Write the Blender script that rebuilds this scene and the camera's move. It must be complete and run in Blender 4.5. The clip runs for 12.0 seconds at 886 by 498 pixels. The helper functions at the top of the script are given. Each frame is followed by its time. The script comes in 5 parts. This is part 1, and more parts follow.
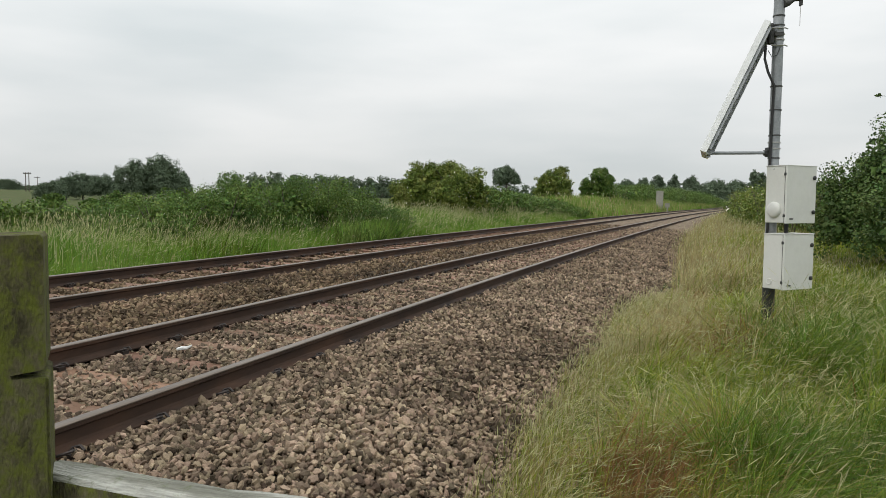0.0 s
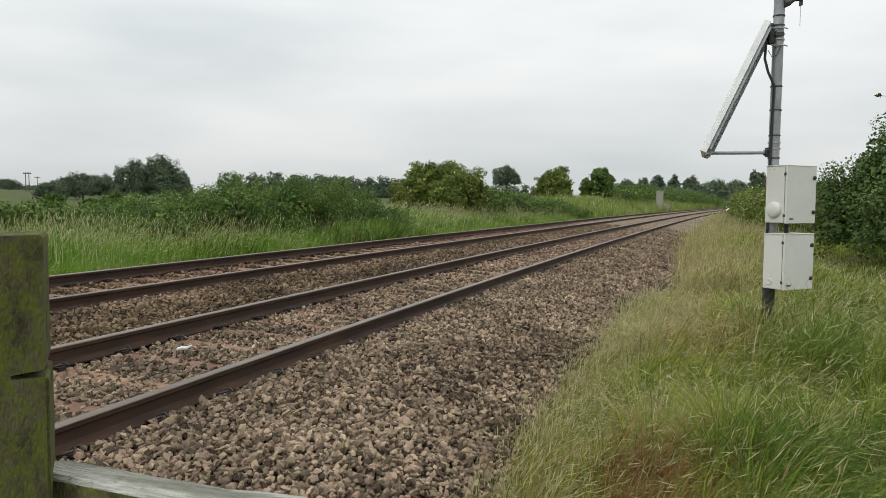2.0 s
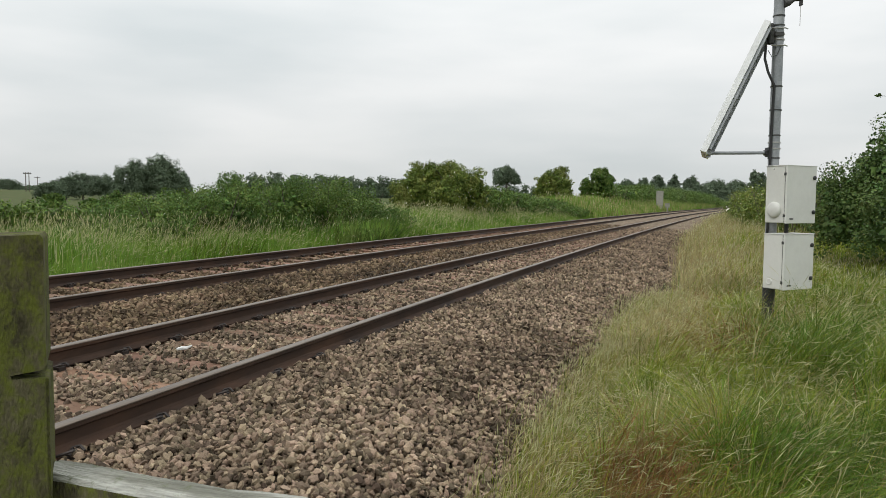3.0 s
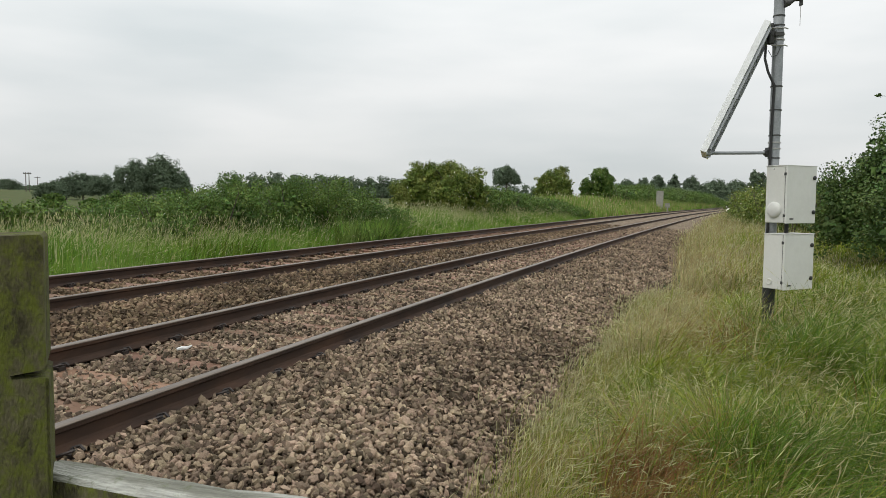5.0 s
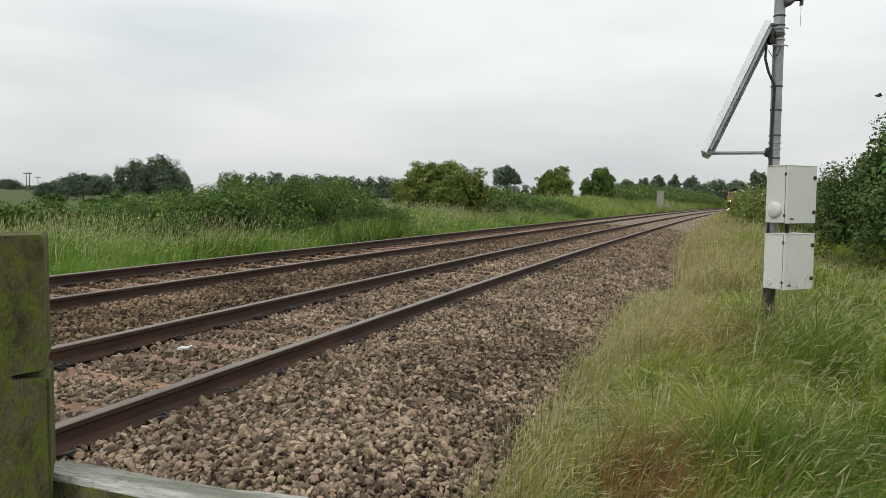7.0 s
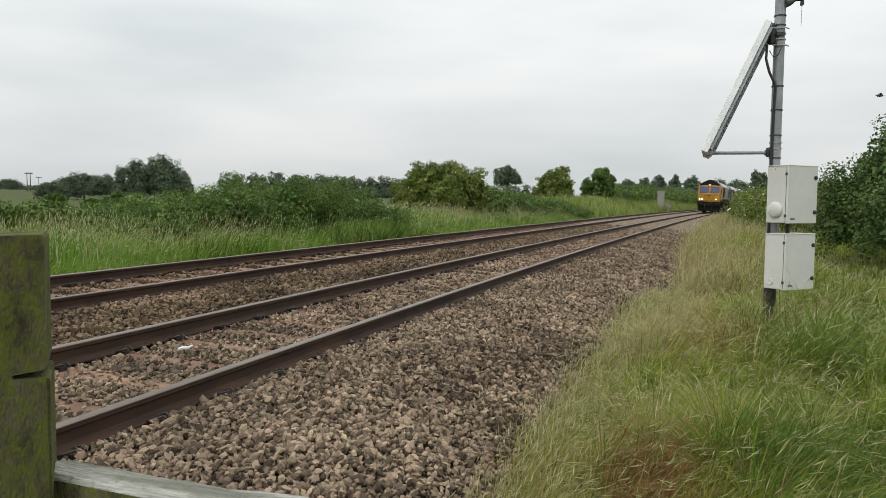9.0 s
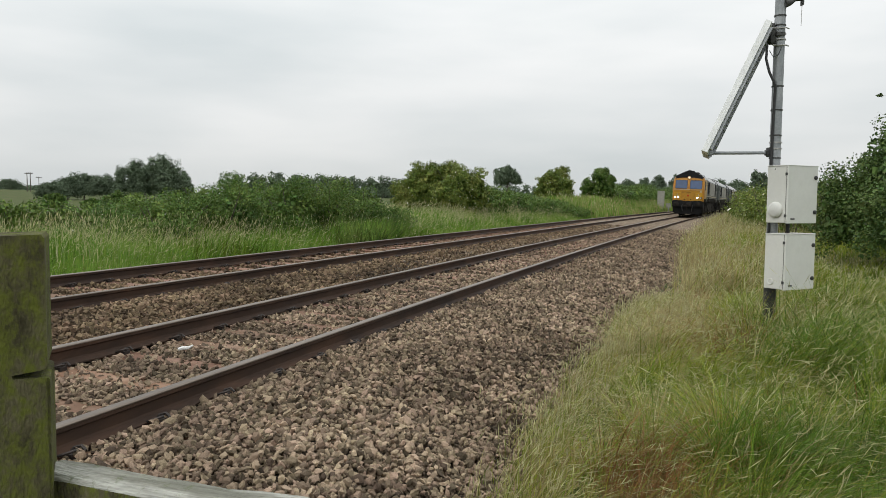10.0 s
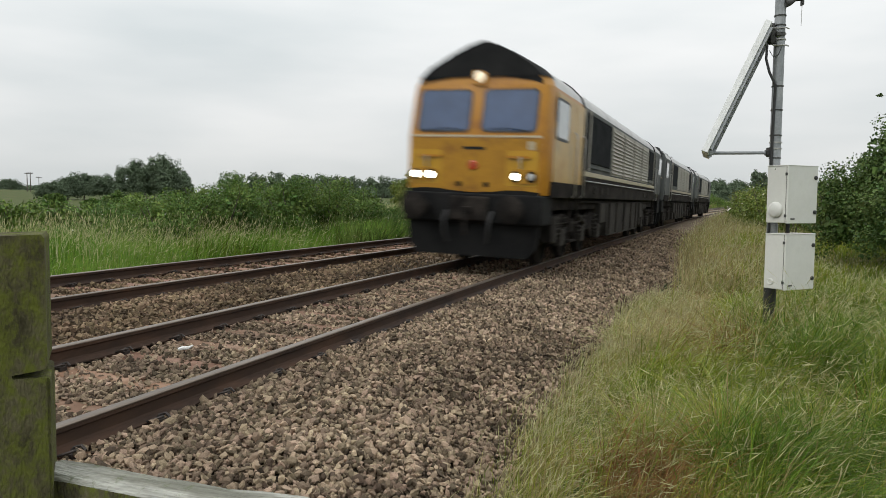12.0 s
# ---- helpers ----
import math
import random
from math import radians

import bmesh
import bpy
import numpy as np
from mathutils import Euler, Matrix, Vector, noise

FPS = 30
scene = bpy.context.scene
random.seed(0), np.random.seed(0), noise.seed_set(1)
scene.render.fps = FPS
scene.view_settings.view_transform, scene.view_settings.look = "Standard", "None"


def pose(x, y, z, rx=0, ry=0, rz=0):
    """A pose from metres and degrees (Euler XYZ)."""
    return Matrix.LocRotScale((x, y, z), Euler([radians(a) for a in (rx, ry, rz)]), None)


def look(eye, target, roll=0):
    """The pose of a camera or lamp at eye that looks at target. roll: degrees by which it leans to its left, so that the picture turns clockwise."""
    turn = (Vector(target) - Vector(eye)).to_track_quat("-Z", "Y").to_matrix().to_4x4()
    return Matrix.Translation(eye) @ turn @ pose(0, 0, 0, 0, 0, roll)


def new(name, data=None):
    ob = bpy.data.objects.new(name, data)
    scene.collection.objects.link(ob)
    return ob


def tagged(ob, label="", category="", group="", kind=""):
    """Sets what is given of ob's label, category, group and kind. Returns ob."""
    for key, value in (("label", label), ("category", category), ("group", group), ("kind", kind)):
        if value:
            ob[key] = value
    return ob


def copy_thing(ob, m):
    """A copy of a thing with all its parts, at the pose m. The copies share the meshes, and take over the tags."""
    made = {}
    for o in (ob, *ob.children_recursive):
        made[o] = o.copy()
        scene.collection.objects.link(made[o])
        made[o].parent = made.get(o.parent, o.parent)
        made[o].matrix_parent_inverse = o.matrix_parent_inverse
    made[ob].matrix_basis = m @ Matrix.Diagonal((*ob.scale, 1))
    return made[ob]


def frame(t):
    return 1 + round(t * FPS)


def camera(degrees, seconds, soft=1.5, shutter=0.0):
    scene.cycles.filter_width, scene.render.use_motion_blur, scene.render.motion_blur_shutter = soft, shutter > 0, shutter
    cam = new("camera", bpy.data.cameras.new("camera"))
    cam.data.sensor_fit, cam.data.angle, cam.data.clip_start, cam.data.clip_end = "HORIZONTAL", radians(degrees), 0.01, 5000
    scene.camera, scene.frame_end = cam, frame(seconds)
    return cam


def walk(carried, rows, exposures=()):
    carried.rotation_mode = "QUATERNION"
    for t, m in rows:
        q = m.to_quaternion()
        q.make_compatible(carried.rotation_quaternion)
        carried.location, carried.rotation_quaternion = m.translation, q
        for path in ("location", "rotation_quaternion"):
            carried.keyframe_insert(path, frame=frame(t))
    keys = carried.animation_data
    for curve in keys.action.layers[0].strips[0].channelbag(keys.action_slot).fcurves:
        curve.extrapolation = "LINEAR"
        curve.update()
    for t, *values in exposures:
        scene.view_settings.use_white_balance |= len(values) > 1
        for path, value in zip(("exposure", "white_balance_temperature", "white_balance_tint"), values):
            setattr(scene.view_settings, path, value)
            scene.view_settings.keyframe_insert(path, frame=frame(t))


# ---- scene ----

# ---------------------------------------------------------------- camera
EYE = 1.206


def stand(yaw):
    """The camera's pose on its tripod, turned by yaw degrees to the left of the line."""
    return pose(0, 0, EYE, 90 - 3.745, 0, yaw) @ pose(0, 0, 0, 0, 0, 0.5)


cam = camera(62.383, 12.0, soft=0.65, shutter=0.5)
walk(cam, [(0, stand(19.455)), (3.0, stand(19.46)), (6.4, stand(19.475)), (8.8, stand(19.535)), (12.0, stand(19.54))])

# ---------------------------------------------------------------- light: overcast sky, veiled sun
SUN_ELEVATION, SUN_TURN = radians(52), radians(215)
world = bpy.data.worlds.new("overcast_sky")
scene.world = world
world.use_nodes = True
wn, wl = world.node_tree.nodes, world.node_tree.links
wn.clear()
w_out = wn.new("ShaderNodeOutputWorld")
w_sky = wn.new("ShaderNodeTexSky")
w_sky.sky_type = "NISHITA"
w_sky.sun_disc = False
w_sky.sun_elevation, w_sky.sun_rotation = SUN_ELEVATION, SUN_TURN
w_clear = wn.new("ShaderNodeBackground")
w_clear.inputs["Strength"].default_value = 0.06
wl.new(w_sky.outputs[0], w_clear.inputs["Color"])
w_co = wn.new("ShaderNodeTexCoord")
w_sep = wn.new("ShaderNodeSeparateXYZ")
wl.new(w_co.outputs["Generated"], w_sep.inputs[0])
# cloud layer: stretched along the horizon, brighter towards the zenith
w_flat = wn.new("ShaderNodeMapping")
w_flat.inputs["Scale"].default_value = (1.6, 1.6, 7.0)
w_flat.inputs["Location"].default_value = (0.35, 0.2, 0.1)
wl.new(w_co.outputs["Generated"], w_flat.inputs[0])
w_noise = wn.new("ShaderNodeTexNoise")
w_noise.inputs["Scale"].default_value = 1.25
w_noise.inputs["Detail"].default_value = 5
w_noise.inputs["Roughness"].default_value = 0.45
wl.new(w_flat.outputs[0], w_noise.inputs["Vector"])
w_ramp = wn.new("ShaderNodeValToRGB")
w_ramp.color_ramp.elements[0].position, w_ramp.color_ramp.elements[1].position = 0.33, 0.66
w_ramp.color_ramp.elements[0].color = (0.665, 0.71, 0.72, 1)
w_ramp.color_ramp.elements[1].color = (0.89, 0.90, 0.895, 1)
wl.new(w_noise.outputs["Fac"], w_ramp.inputs[0])
w_up = wn.new("ShaderNodeMath")
w_up.operation = "MULTIPLY_ADD"
w_up.inputs[1].default_value, w_up.inputs[2].default_value = 1.25, 0.86
w_up.use_clamp = False
wl.new(w_sep.outputs["Z"], w_up.inputs[0])
w_lim = wn.new("ShaderNodeMath")
w_lim.operation = "MAXIMUM"
w_lim.inputs[1].default_value = 0.5
wl.new(w_up.outputs[0], w_lim.inputs[0])
w_cloud = wn.new("ShaderNodeBackground")
wl.new(w_ramp.outputs[0], w_cloud.inputs["Color"])
wl.new(w_lim.outputs[0], w_cloud.inputs["Strength"])
w_mix = wn.new("ShaderNodeMixShader")
w_mix.inputs[0].default_value = 0.93
wl.new(w_clear.outputs[0], w_mix.inputs[1])
wl.new(w_cloud.outputs[0], w_mix.inputs[2])
wl.new(w_mix.outputs[0], w_out.inputs[0])

sun = new("sun", bpy.data.lights.new("sun", "SUN"))
sun.data.energy, sun.data.angle, sun.data.color = 0.9, radians(30), (1.0, 0.97, 0.92)
sun.matrix_basis = look((20 * math.sin(SUN_TURN), -20, 26), (0, 0, 0))
scene.view_settings.exposure = 0.0


# ---------------------------------------------------------------- materials
def surf(name, cols, scale=6.0, fine=70.0, rough=0.8, metal=0.0, bump=0.3, depth=0.01, vary=None, amount=0.3,
         streak=None, glow=0.0, thin=0.0, stops=None, grain=0.28, spec=0.5, hues=0.06):
    """A procedural surface: two scales of colour, bump, and a chance change of value from piece to piece."""
    m = bpy.data.materials.new(name)
    m.use_nodes = True
    n, l = m.node_tree.nodes, m.node_tree.links
    bsdf, out = n["Principled BSDF"], n["Material Output"]
    co = n.new("ShaderNodeTexCoord")
    at = co.outputs["Object"]
    if streak:
        mp = n.new("ShaderNodeMapping")
        mp.inputs["Scale"].default_value = streak
        l.new(at, mp.inputs[0])
        at = mp.outputs[0]
    big = n.new("ShaderNodeTexNoise")
    big.inputs["Scale"].default_value, big.inputs["Detail"].default_value, big.inputs["Roughness"].default_value = scale, 4, 0.6
    l.new(at, big.inputs["Vector"])
    ramp = n.new("ShaderNodeValToRGB")
    r = ramp.color_ramp
    while len(r.elements) < len(cols):
        r.elements.new(0.5)
    for i, c in enumerate(cols):
        r.elements[i].position = stops[i] if stops else 0.32 + 0.36 * i / max(1, len(cols) - 1)
        r.elements[i].color = (*c, 1)
    l.new(big.outputs["Fac"], ramp.inputs[0])
    small = n.new("ShaderNodeTexNoise")
    small.inputs["Scale"].default_value, small.inputs["Detail"].default_value = fine, 3
    l.new(at, small.inputs["Vector"])
    hsv = n.new("ShaderNodeHueSaturation")
    l.new(ramp.outputs[0], hsv.inputs["Color"])
    rng = n.new("ShaderNodeMapRange")
    rng.inputs["To Min"].default_value, rng.inputs["To Max"].default_value = 1 - grain, 1 + grain
    l.new(small.outputs["Fac"], rng.inputs["Value"])
    value = rng.outputs[0]
    if vary:
        if vary == "island":
            pick = n.new("ShaderNodeNewGeometry").outputs["Random Per Island"]
        else:
            pick = n.new("ShaderNodeObjectInfo").outputs["Random"]
        vr = n.new("ShaderNodeMapRange")
        vr.inputs["To Min"].default_value, vr.inputs["To Max"].default_value = 1 - amount, 1 + amount
        l.new(pick, vr.inputs["Value"])
        mul = n.new("ShaderNodeMath")
        mul.operation = "MULTIPLY"
        l.new(value, mul.inputs[0])
        l.new(vr.outputs[0], mul.inputs[1])
        value = mul.outputs[0]
        hue = n.new("ShaderNodeMapRange")
        hue.inputs["To Min"].default_value, hue.inputs["To Max"].default_value = 0.5 - hues * amount, 0.5 + hues * amount
        wh = n.new("ShaderNodeTexWhiteNoise")
        wh.noise_dimensions = "1D"
        l.new(pick, wh.inputs["W"])
        l.new(wh.outputs["Value"], hue.inputs["Value"])
        l.new(hue.outputs[0], hsv.inputs["Hue"])
    l.new(value, hsv.inputs["Value"])
    l.new(hsv.outputs[0], bsdf.inputs["Base Color"])
    bsdf.inputs["Roughness"].default_value = rough
    bsdf.inputs["Specular IOR Level"].default_value = spec
    bsdf.inputs["Metallic"].default_value = metal
    if bump:
        b = n.new("ShaderNodeBump")
        b.inputs["Strength"].default_value, b.inputs["Distance"].default_value = bump, depth
        l.new(small.outputs["Fac"], b.inputs["Height"])
        l.new(b.outputs[0], bsdf.inputs["Normal"])
    if thin:
        tr = n.new("ShaderNodeBsdfTranslucent")
        l.new(hsv.outputs[0], tr.inputs["Color"])
        mx = n.new("ShaderNodeMixShader")
        mx.inputs[0].default_value = thin
        l.new(bsdf.outputs[0], mx.inputs[1])
        l.new(tr.outputs[0], mx.inputs[2])
        l.new(mx.outputs[0], out.inputs["Surface"])
    if glow:
        bsdf.inputs["Emission Color"].default_value = (*cols[0], 1)
        bsdf.inputs["Emission Strength"].default_value = glow
    return m


M_GROUND = surf("meadow_soil", [(0.035, 0.05, 0.014), (0.065, 0.085, 0.025), (0.095, 0.088, 0.04)], 0.35, 9, 0.95, bump=0.5, depth=0.05, spec=0.15)
# darker than the stones: the shade in their gaps is put into this colour
M_BED_SHADE = surf("ballast_bed", [(0.022, 0.017, 0.012), (0.05, 0.038, 0.026), (0.09, 0.068, 0.047)], 3, 22, 0.95, bump=1.0, depth=0.05, grain=0.6, spec=0.2)
# farther off the bed stands for the stones and takes their colour
M_BED_FAR = surf("dusty_ballast_bed", [(0.10, 0.077, 0.054), (0.185, 0.140, 0.098), (0.28, 0.215, 0.152)], 3, 22, 0.95, bump=1.0, depth=0.05, grain=0.6, spec=0.2)
M_STONE = surf("crushed_granite", [(0.135, 0.102, 0.072), (0.222, 0.167, 0.116), (0.335, 0.257, 0.182)], 0.9, 190, 0.9, bump=0.8, depth=0.008, vary="island", amount=0.72, grain=0.45, spec=0.15, hues=0.022)
M_OLD = surf("old_oily_ballast", [(0.075, 0.055, 0.037), (0.145, 0.103, 0.065), (0.235, 0.170, 0.110)], 0.9, 60, 0.9, bump=0.8, depth=0.008, vary="island", amount=0.62, grain=0.45, spec=0.15, hues=0.022)
M_RAIL = surf("rusted_rail_steel", [(0.024, 0.012, 0.007), (0.043, 0.021, 0.011), (0.070, 0.033, 0.017)], 5, 60, 0.85, 0.0, 0.3, 0.002, streak=(1, 0.25, 1))
M_HEAD = surf("polished_rail_head", [(0.125, 0.097, 0.076), (0.205, 0.170, 0.140)], 4, 50, 0.40, 0.8, 0.1, 0.001, streak=(1, 0.1, 1))
M_SLEEPER = surf("stained_concrete_sleeper", [(0.12, 0.06, 0.036), (0.17, 0.09, 0.055), (0.24, 0.145, 0.10)], 3, 40, 0.9, bump=0.4, depth=0.005, vary="object", amount=0.2)
M_CLIP = surf("oiled_spring_steel", [(0.03, 0.028, 0.026), (0.06, 0.05, 0.045)], 20, 120, 0.5, 0.6)
M_GRASS = surf("grass_blades", [(0.115, 0.178, 0.018), (0.208, 0.260, 0.031), (0.295, 0.318, 0.050)], 0.8, 6, 0.6, bump=0, vary="island", amount=0.5, thin=0.24, spec=0.16)
# deep green grass, its colour lowered further for shade by the hawthorn
M_LUSH_SHADED = surf("lush_grass_blades", [(0.052, 0.100, 0.010), (0.102, 0.168, 0.018), (0.168, 0.228, 0.034)], 1.1, 6, 0.55, bump=0, vary="island", amount=0.5, thin=0.24, spec=0.16)
M_VERGE = surf("tall_verge_grass", [(0.095, 0.195, 0.024), (0.172, 0.290, 0.045), (0.285, 0.37, 0.105)], 0.45, 4, 0.6, bump=0, vary="island", amount=0.32, thin=0.4, spec=0.16)
M_SEED = surf("pale_seed_heads", [(0.43, 0.43, 0.22), (0.54, 0.52, 0.30), (0.47, 0.43, 0.24)], 0.9, 6, 0.7, bump=0, vary="island", amount=0.25, thin=0.42)
M_STRAW = surf("dry_grass", [(0.31, 0.265, 0.115), (0.41, 0.355, 0.17), (0.28, 0.20, 0.075)], 0.9, 6, 0.7, bump=0, vary="island", amount=0.35, thin=0.3)
M_RUST = surf("withered_grass", [(0.15, 0.070, 0.020), (0.23, 0.115, 0.033), (0.28, 0.17, 0.055)], 1.5, 8, 0.7, bump=0, vary="island", amount=0.35, thin=0.3)


def leafy(name, a, b, c, amount=0.42, spec=0.25):
    return surf(name, [a, b, c], 0.9, 5, 0.6, bump=0, vary="island", amount=amount, thin=0.12, spec=spec)


M_LEAF = leafy("hedge_leaves", (0.048, 0.094, 0.016), (0.086, 0.148, 0.026), (0.155, 0.22, 0.048))
M_ELDER = leafy("elder_leaves", (0.075, 0.118, 0.019), (0.13, 0.172, 0.030), (0.20, 0.225, 0.055))
M_HAW = leafy("hawthorn_leaves", (0.036, 0.070, 0.015), (0.064, 0.110, 0.024), (0.115, 0.165, 0.045))
# pale and greyed: distance haze put into the far leaves' base colour
M_FAR_HAZE = leafy("far_foliage", (0.092, 0.126, 0.080), (0.112, 0.148, 0.094), (0.135, 0.172, 0.112), 0.12, 0.04)
M_BLOOM = surf("white_blossom", [(0.7, 0.7, 0.6), (0.8, 0.8, 0.72)], 5, 40, 0.7, bump=0, thin=0.2)
M_BARK = surf("bark", [(0.06, 0.05, 0.04), (0.12, 0.10, 0.08)], 4, 30, 0.95, bump=0.6, depth=0.02)


# ---------------------------------------------------------------- mesh helpers
def mesh_of(name, verts, quads=None, tris=None, mats=(), smooth=False, slots=None):
    """A mesh from arrays of corners and faces."""
    me = bpy.data.meshes.new(name)
    verts = np.asarray(verts, dtype=np.float32)
    faces, starts, at = [], [], 0
    for f, k in ((quads, 4), (tris, 3)):
        if f is not None and len(f):
            f = np.asarray(f, dtype=np.int32)
            faces.append(f.ravel())
            starts.append(at + k * np.arange(len(f), dtype=np.int32))
            at += f.size
    loops, starts = np.concatenate(faces), np.concatenate(starts)
    me.vertices.add(len(verts))
    me.vertices.foreach_set("co", verts.ravel())
    me.loops.add(len(loops))
    me.loops.foreach_set("vertex_index", loops)
    me.polygons.add(len(starts))
    me.polygons.foreach_set("loop_start", starts)
    for m in mats:
        me.materials.append(m)
    if slots is not None:
        me.polygons.foreach_set("material_index", np.asarray(slots, dtype=np.int32))
    me.update(calc_edges=True)
    me.polygons.foreach_set("use_smooth", np.full(len(starts), smooth))
    me.validate()
    return me


def part(name, bm, material, parent, label="", at=None, smooth=False):
    """Links a bmesh as one mesh object under a thing or a part."""
    me = bpy.data.meshes.new(name)
    bm.to_mesh(me)
    bm.free()
    me.materials.append(material)
    if smooth:
        me.polygons.foreach_set("use_smooth", [True] * len(me.polygons))
        me.set_sharp_from_angle(angle=radians(40))
    ob = new(name, me)
    if parent is not None:
        ob.parent = parent
    if at is not None:
        ob.matrix_basis = at
    return tagged(ob, label)


def again(ob, parent, at, name=None):
    """One more piece on the same mesh."""
    o = new(name or ob.name.split(".")[0], ob.data)
    o.parent = parent
    o.matrix_basis = at
    if "label" in ob:
        o["label"] = ob["label"]
    return o


def box(bm, x0, x1, y0, y1, z0, z1, bevel=0.0):
    vs = [bm.verts.new(c) for c in ((x0, y0, z0), (x1, y0, z0), (x1, y1, z0), (x0, y1, z0), (x0, y0, z1), (x1, y0, z1), (x1, y1, z1), (x0, y1, z1))]
    fs = [bm.faces.new([vs[i] for i in q]) for q in ((3, 2, 1, 0), (4, 5, 6, 7), (0, 1, 5, 4), (1, 2, 6, 5), (2, 3, 7, 6), (3, 0, 4, 7))]
    if bevel:
        es = list({e for f in fs for e in f.edges})
        bmesh.ops.bevel(bm, geom=es, offset=bevel, segments=2, affect="EDGES", profile=0.5)
    return bm


def solid(x0, x1, y0, y1, z0, z1, bevel=0.0):
    return box(bmesh.new(), x0, x1, y0, y1, z0, z1, bevel)


def tube(bm, points, radii, sides=8, cap=True):
    """A round bar through points; radii: one number or one for each point."""
    pts = [Vector(p) for p in points]
    if not isinstance(radii, (list, tuple)):
        radii = [radii] * len(pts)
    rings = []
    side = None
    for i, p in enumerate(pts):
        d = (pts[min(i + 1, len(pts) - 1)] - pts[max(i - 1, 0)]).normalized()
        if side is None:
            side = d.orthogonal().normalized()
        side = (side - d * side.dot(d)).normalized()
        up = d.cross(side)
        rings.append([bm.verts.new(p + radii[i] * (math.cos(a) * side + math.sin(a) * up)) for a in (2 * math.pi * k / sides for k in range(sides))])
    for a, b in zip(rings, rings[1:]):
        for k in range(sides):
            bm.faces.new((a[k], a[(k + 1) % sides], b[(k + 1) % sides], b[k]))
    if cap:
        bm.faces.new(rings[0][::-1])
        bm.faces.new(rings[-1])
    return bm


def rod(points, radii, sides=8):
    return tube(bmesh.new(), points, radii, sides)


def lathe(bm, profile, m=None, sides=24):
    """Turns a profile of (radius, height) round z, then sets it by m."""
    rings = [[bm.verts.new((max(r, 1e-4) * math.cos(2 * math.pi * k / sides), max(r, 1e-4) * math.sin(2 * math.pi * k / sides), z)) for k in range(sides)] for r, z in profile]
    for a, b in zip(rings, rings[1:]):
        for k in range(sides):
            bm.faces.new((a[k], a[(k + 1) % sides], b[(k + 1) % sides], b[k]))
    bm.faces.new(rings[0][::-1])
    bm.faces.new(rings[-1])
    if m is not None:
        bmesh.ops.transform(bm, matrix=m, verts=[v for ring in rings for v in ring])
    return bm


def slab(bm, outline, a, b, axis="y"):
    """A flat outline, (x, z) for axis y or (y, z) for axis x, given thickness from a to b."""
    def put(p, c):
        return (p[0], c, p[1]) if axis == "y" else (c, p[0], p[1])
    lo, hi = [bm.verts.new(put(p, a)) for p in outline], [bm.verts.new(put(p, b)) for p in outline]
    n = len(outline)
    bm.faces.new(lo)
    bm.faces.new(hi[::-1])
    for i in range(n):
        bm.faces.new((lo[i], hi[i], hi[(i + 1) % n], lo[(i + 1) % n]))
    bmesh.ops.recalc_face_normals(bm, faces=bm.faces)
    return bm


# ---------------------------------------------------------------- the line: a curve, canted
S_GRID = np.linspace(-60, 460, 5201)
BEND = np.interp(S_GRID, [0, 30, 90, 200], [2.4514, 0.4047, 0.7044, -0.3397]) * 1e-3
TURN_GRID = np.cumsum(BEND) * 0.1
TURN_GRID -= np.interp(0, S_GRID, TURN_GRID)
SIDE_GRID = np.cumsum(TURN_GRID) * 0.1
SIDE_GRID -= np.interp(0, S_GRID, SIDE_GRID) + 3.968
CANT = 2.043
COS_C, SIN_C = math.cos(radians(CANT)), math.sin(radians(CANT))
GRADE = 0.00048
SIX_FOOT = 3.427


def line_x(s):
    return np.interp(s, S_GRID, SIDE_GRID)


def on_line(u, s, v=0.0):
    """Place at u metres to the side of the near track's middle, s along it, v above the rails."""
    u, s, v = np.broadcast_arrays(np.asarray(u, float), np.asarray(s, float), np.asarray(v, float))
    a = u - 0.75
    turn = np.interp(s, S_GRID, TURN_GRID)
    return np.stack([line_x(s) + 0.75 + a * COS_C + v * SIN_C, s - a * turn, -a * SIN_C + v * COS_C + GRADE * s], -1)


def line_pose(s, u=0.0, v=0.0):
    p = on_line(u, s, v)
    return pose(*p, 0, CANT, -math.degrees(math.atan(np.interp(s, S_GRID, TURN_GRID))))


def bed_v(u):
    """Height of the ballast under the rails' level, across the line."""
    return np.interp(u, [-7.2, -6.0, -4.9, -4.5, -4.1, -2.75, -2.4, -1.6, -0.85, -0.66, 0.66, 0.95, 1.7, 2.15, 3.0, 3.6, 4.2],
                     [-1.1, -0.65, -0.2, -0.17, -0.2, -0.2, -0.15, -0.10, -0.17, -0.19, -0.18, -0.165, -0.16, -0.24, -0.515, -0.40, -0.9])


def grass_edge(s):
    """Where the grass of the near bank begins, to the side of the track's middle."""
    return np.interp(s, [3, 4.3, 5.2, 6.3, 7.1, 8.6, 10.6, 13, 14.7, 20, 27, 50], [2.95, 2.9, 2.72, 2.72, 3.02, 2.85, 2.65, 2.95, 3.35, 3.0, 2.4, 1.75])


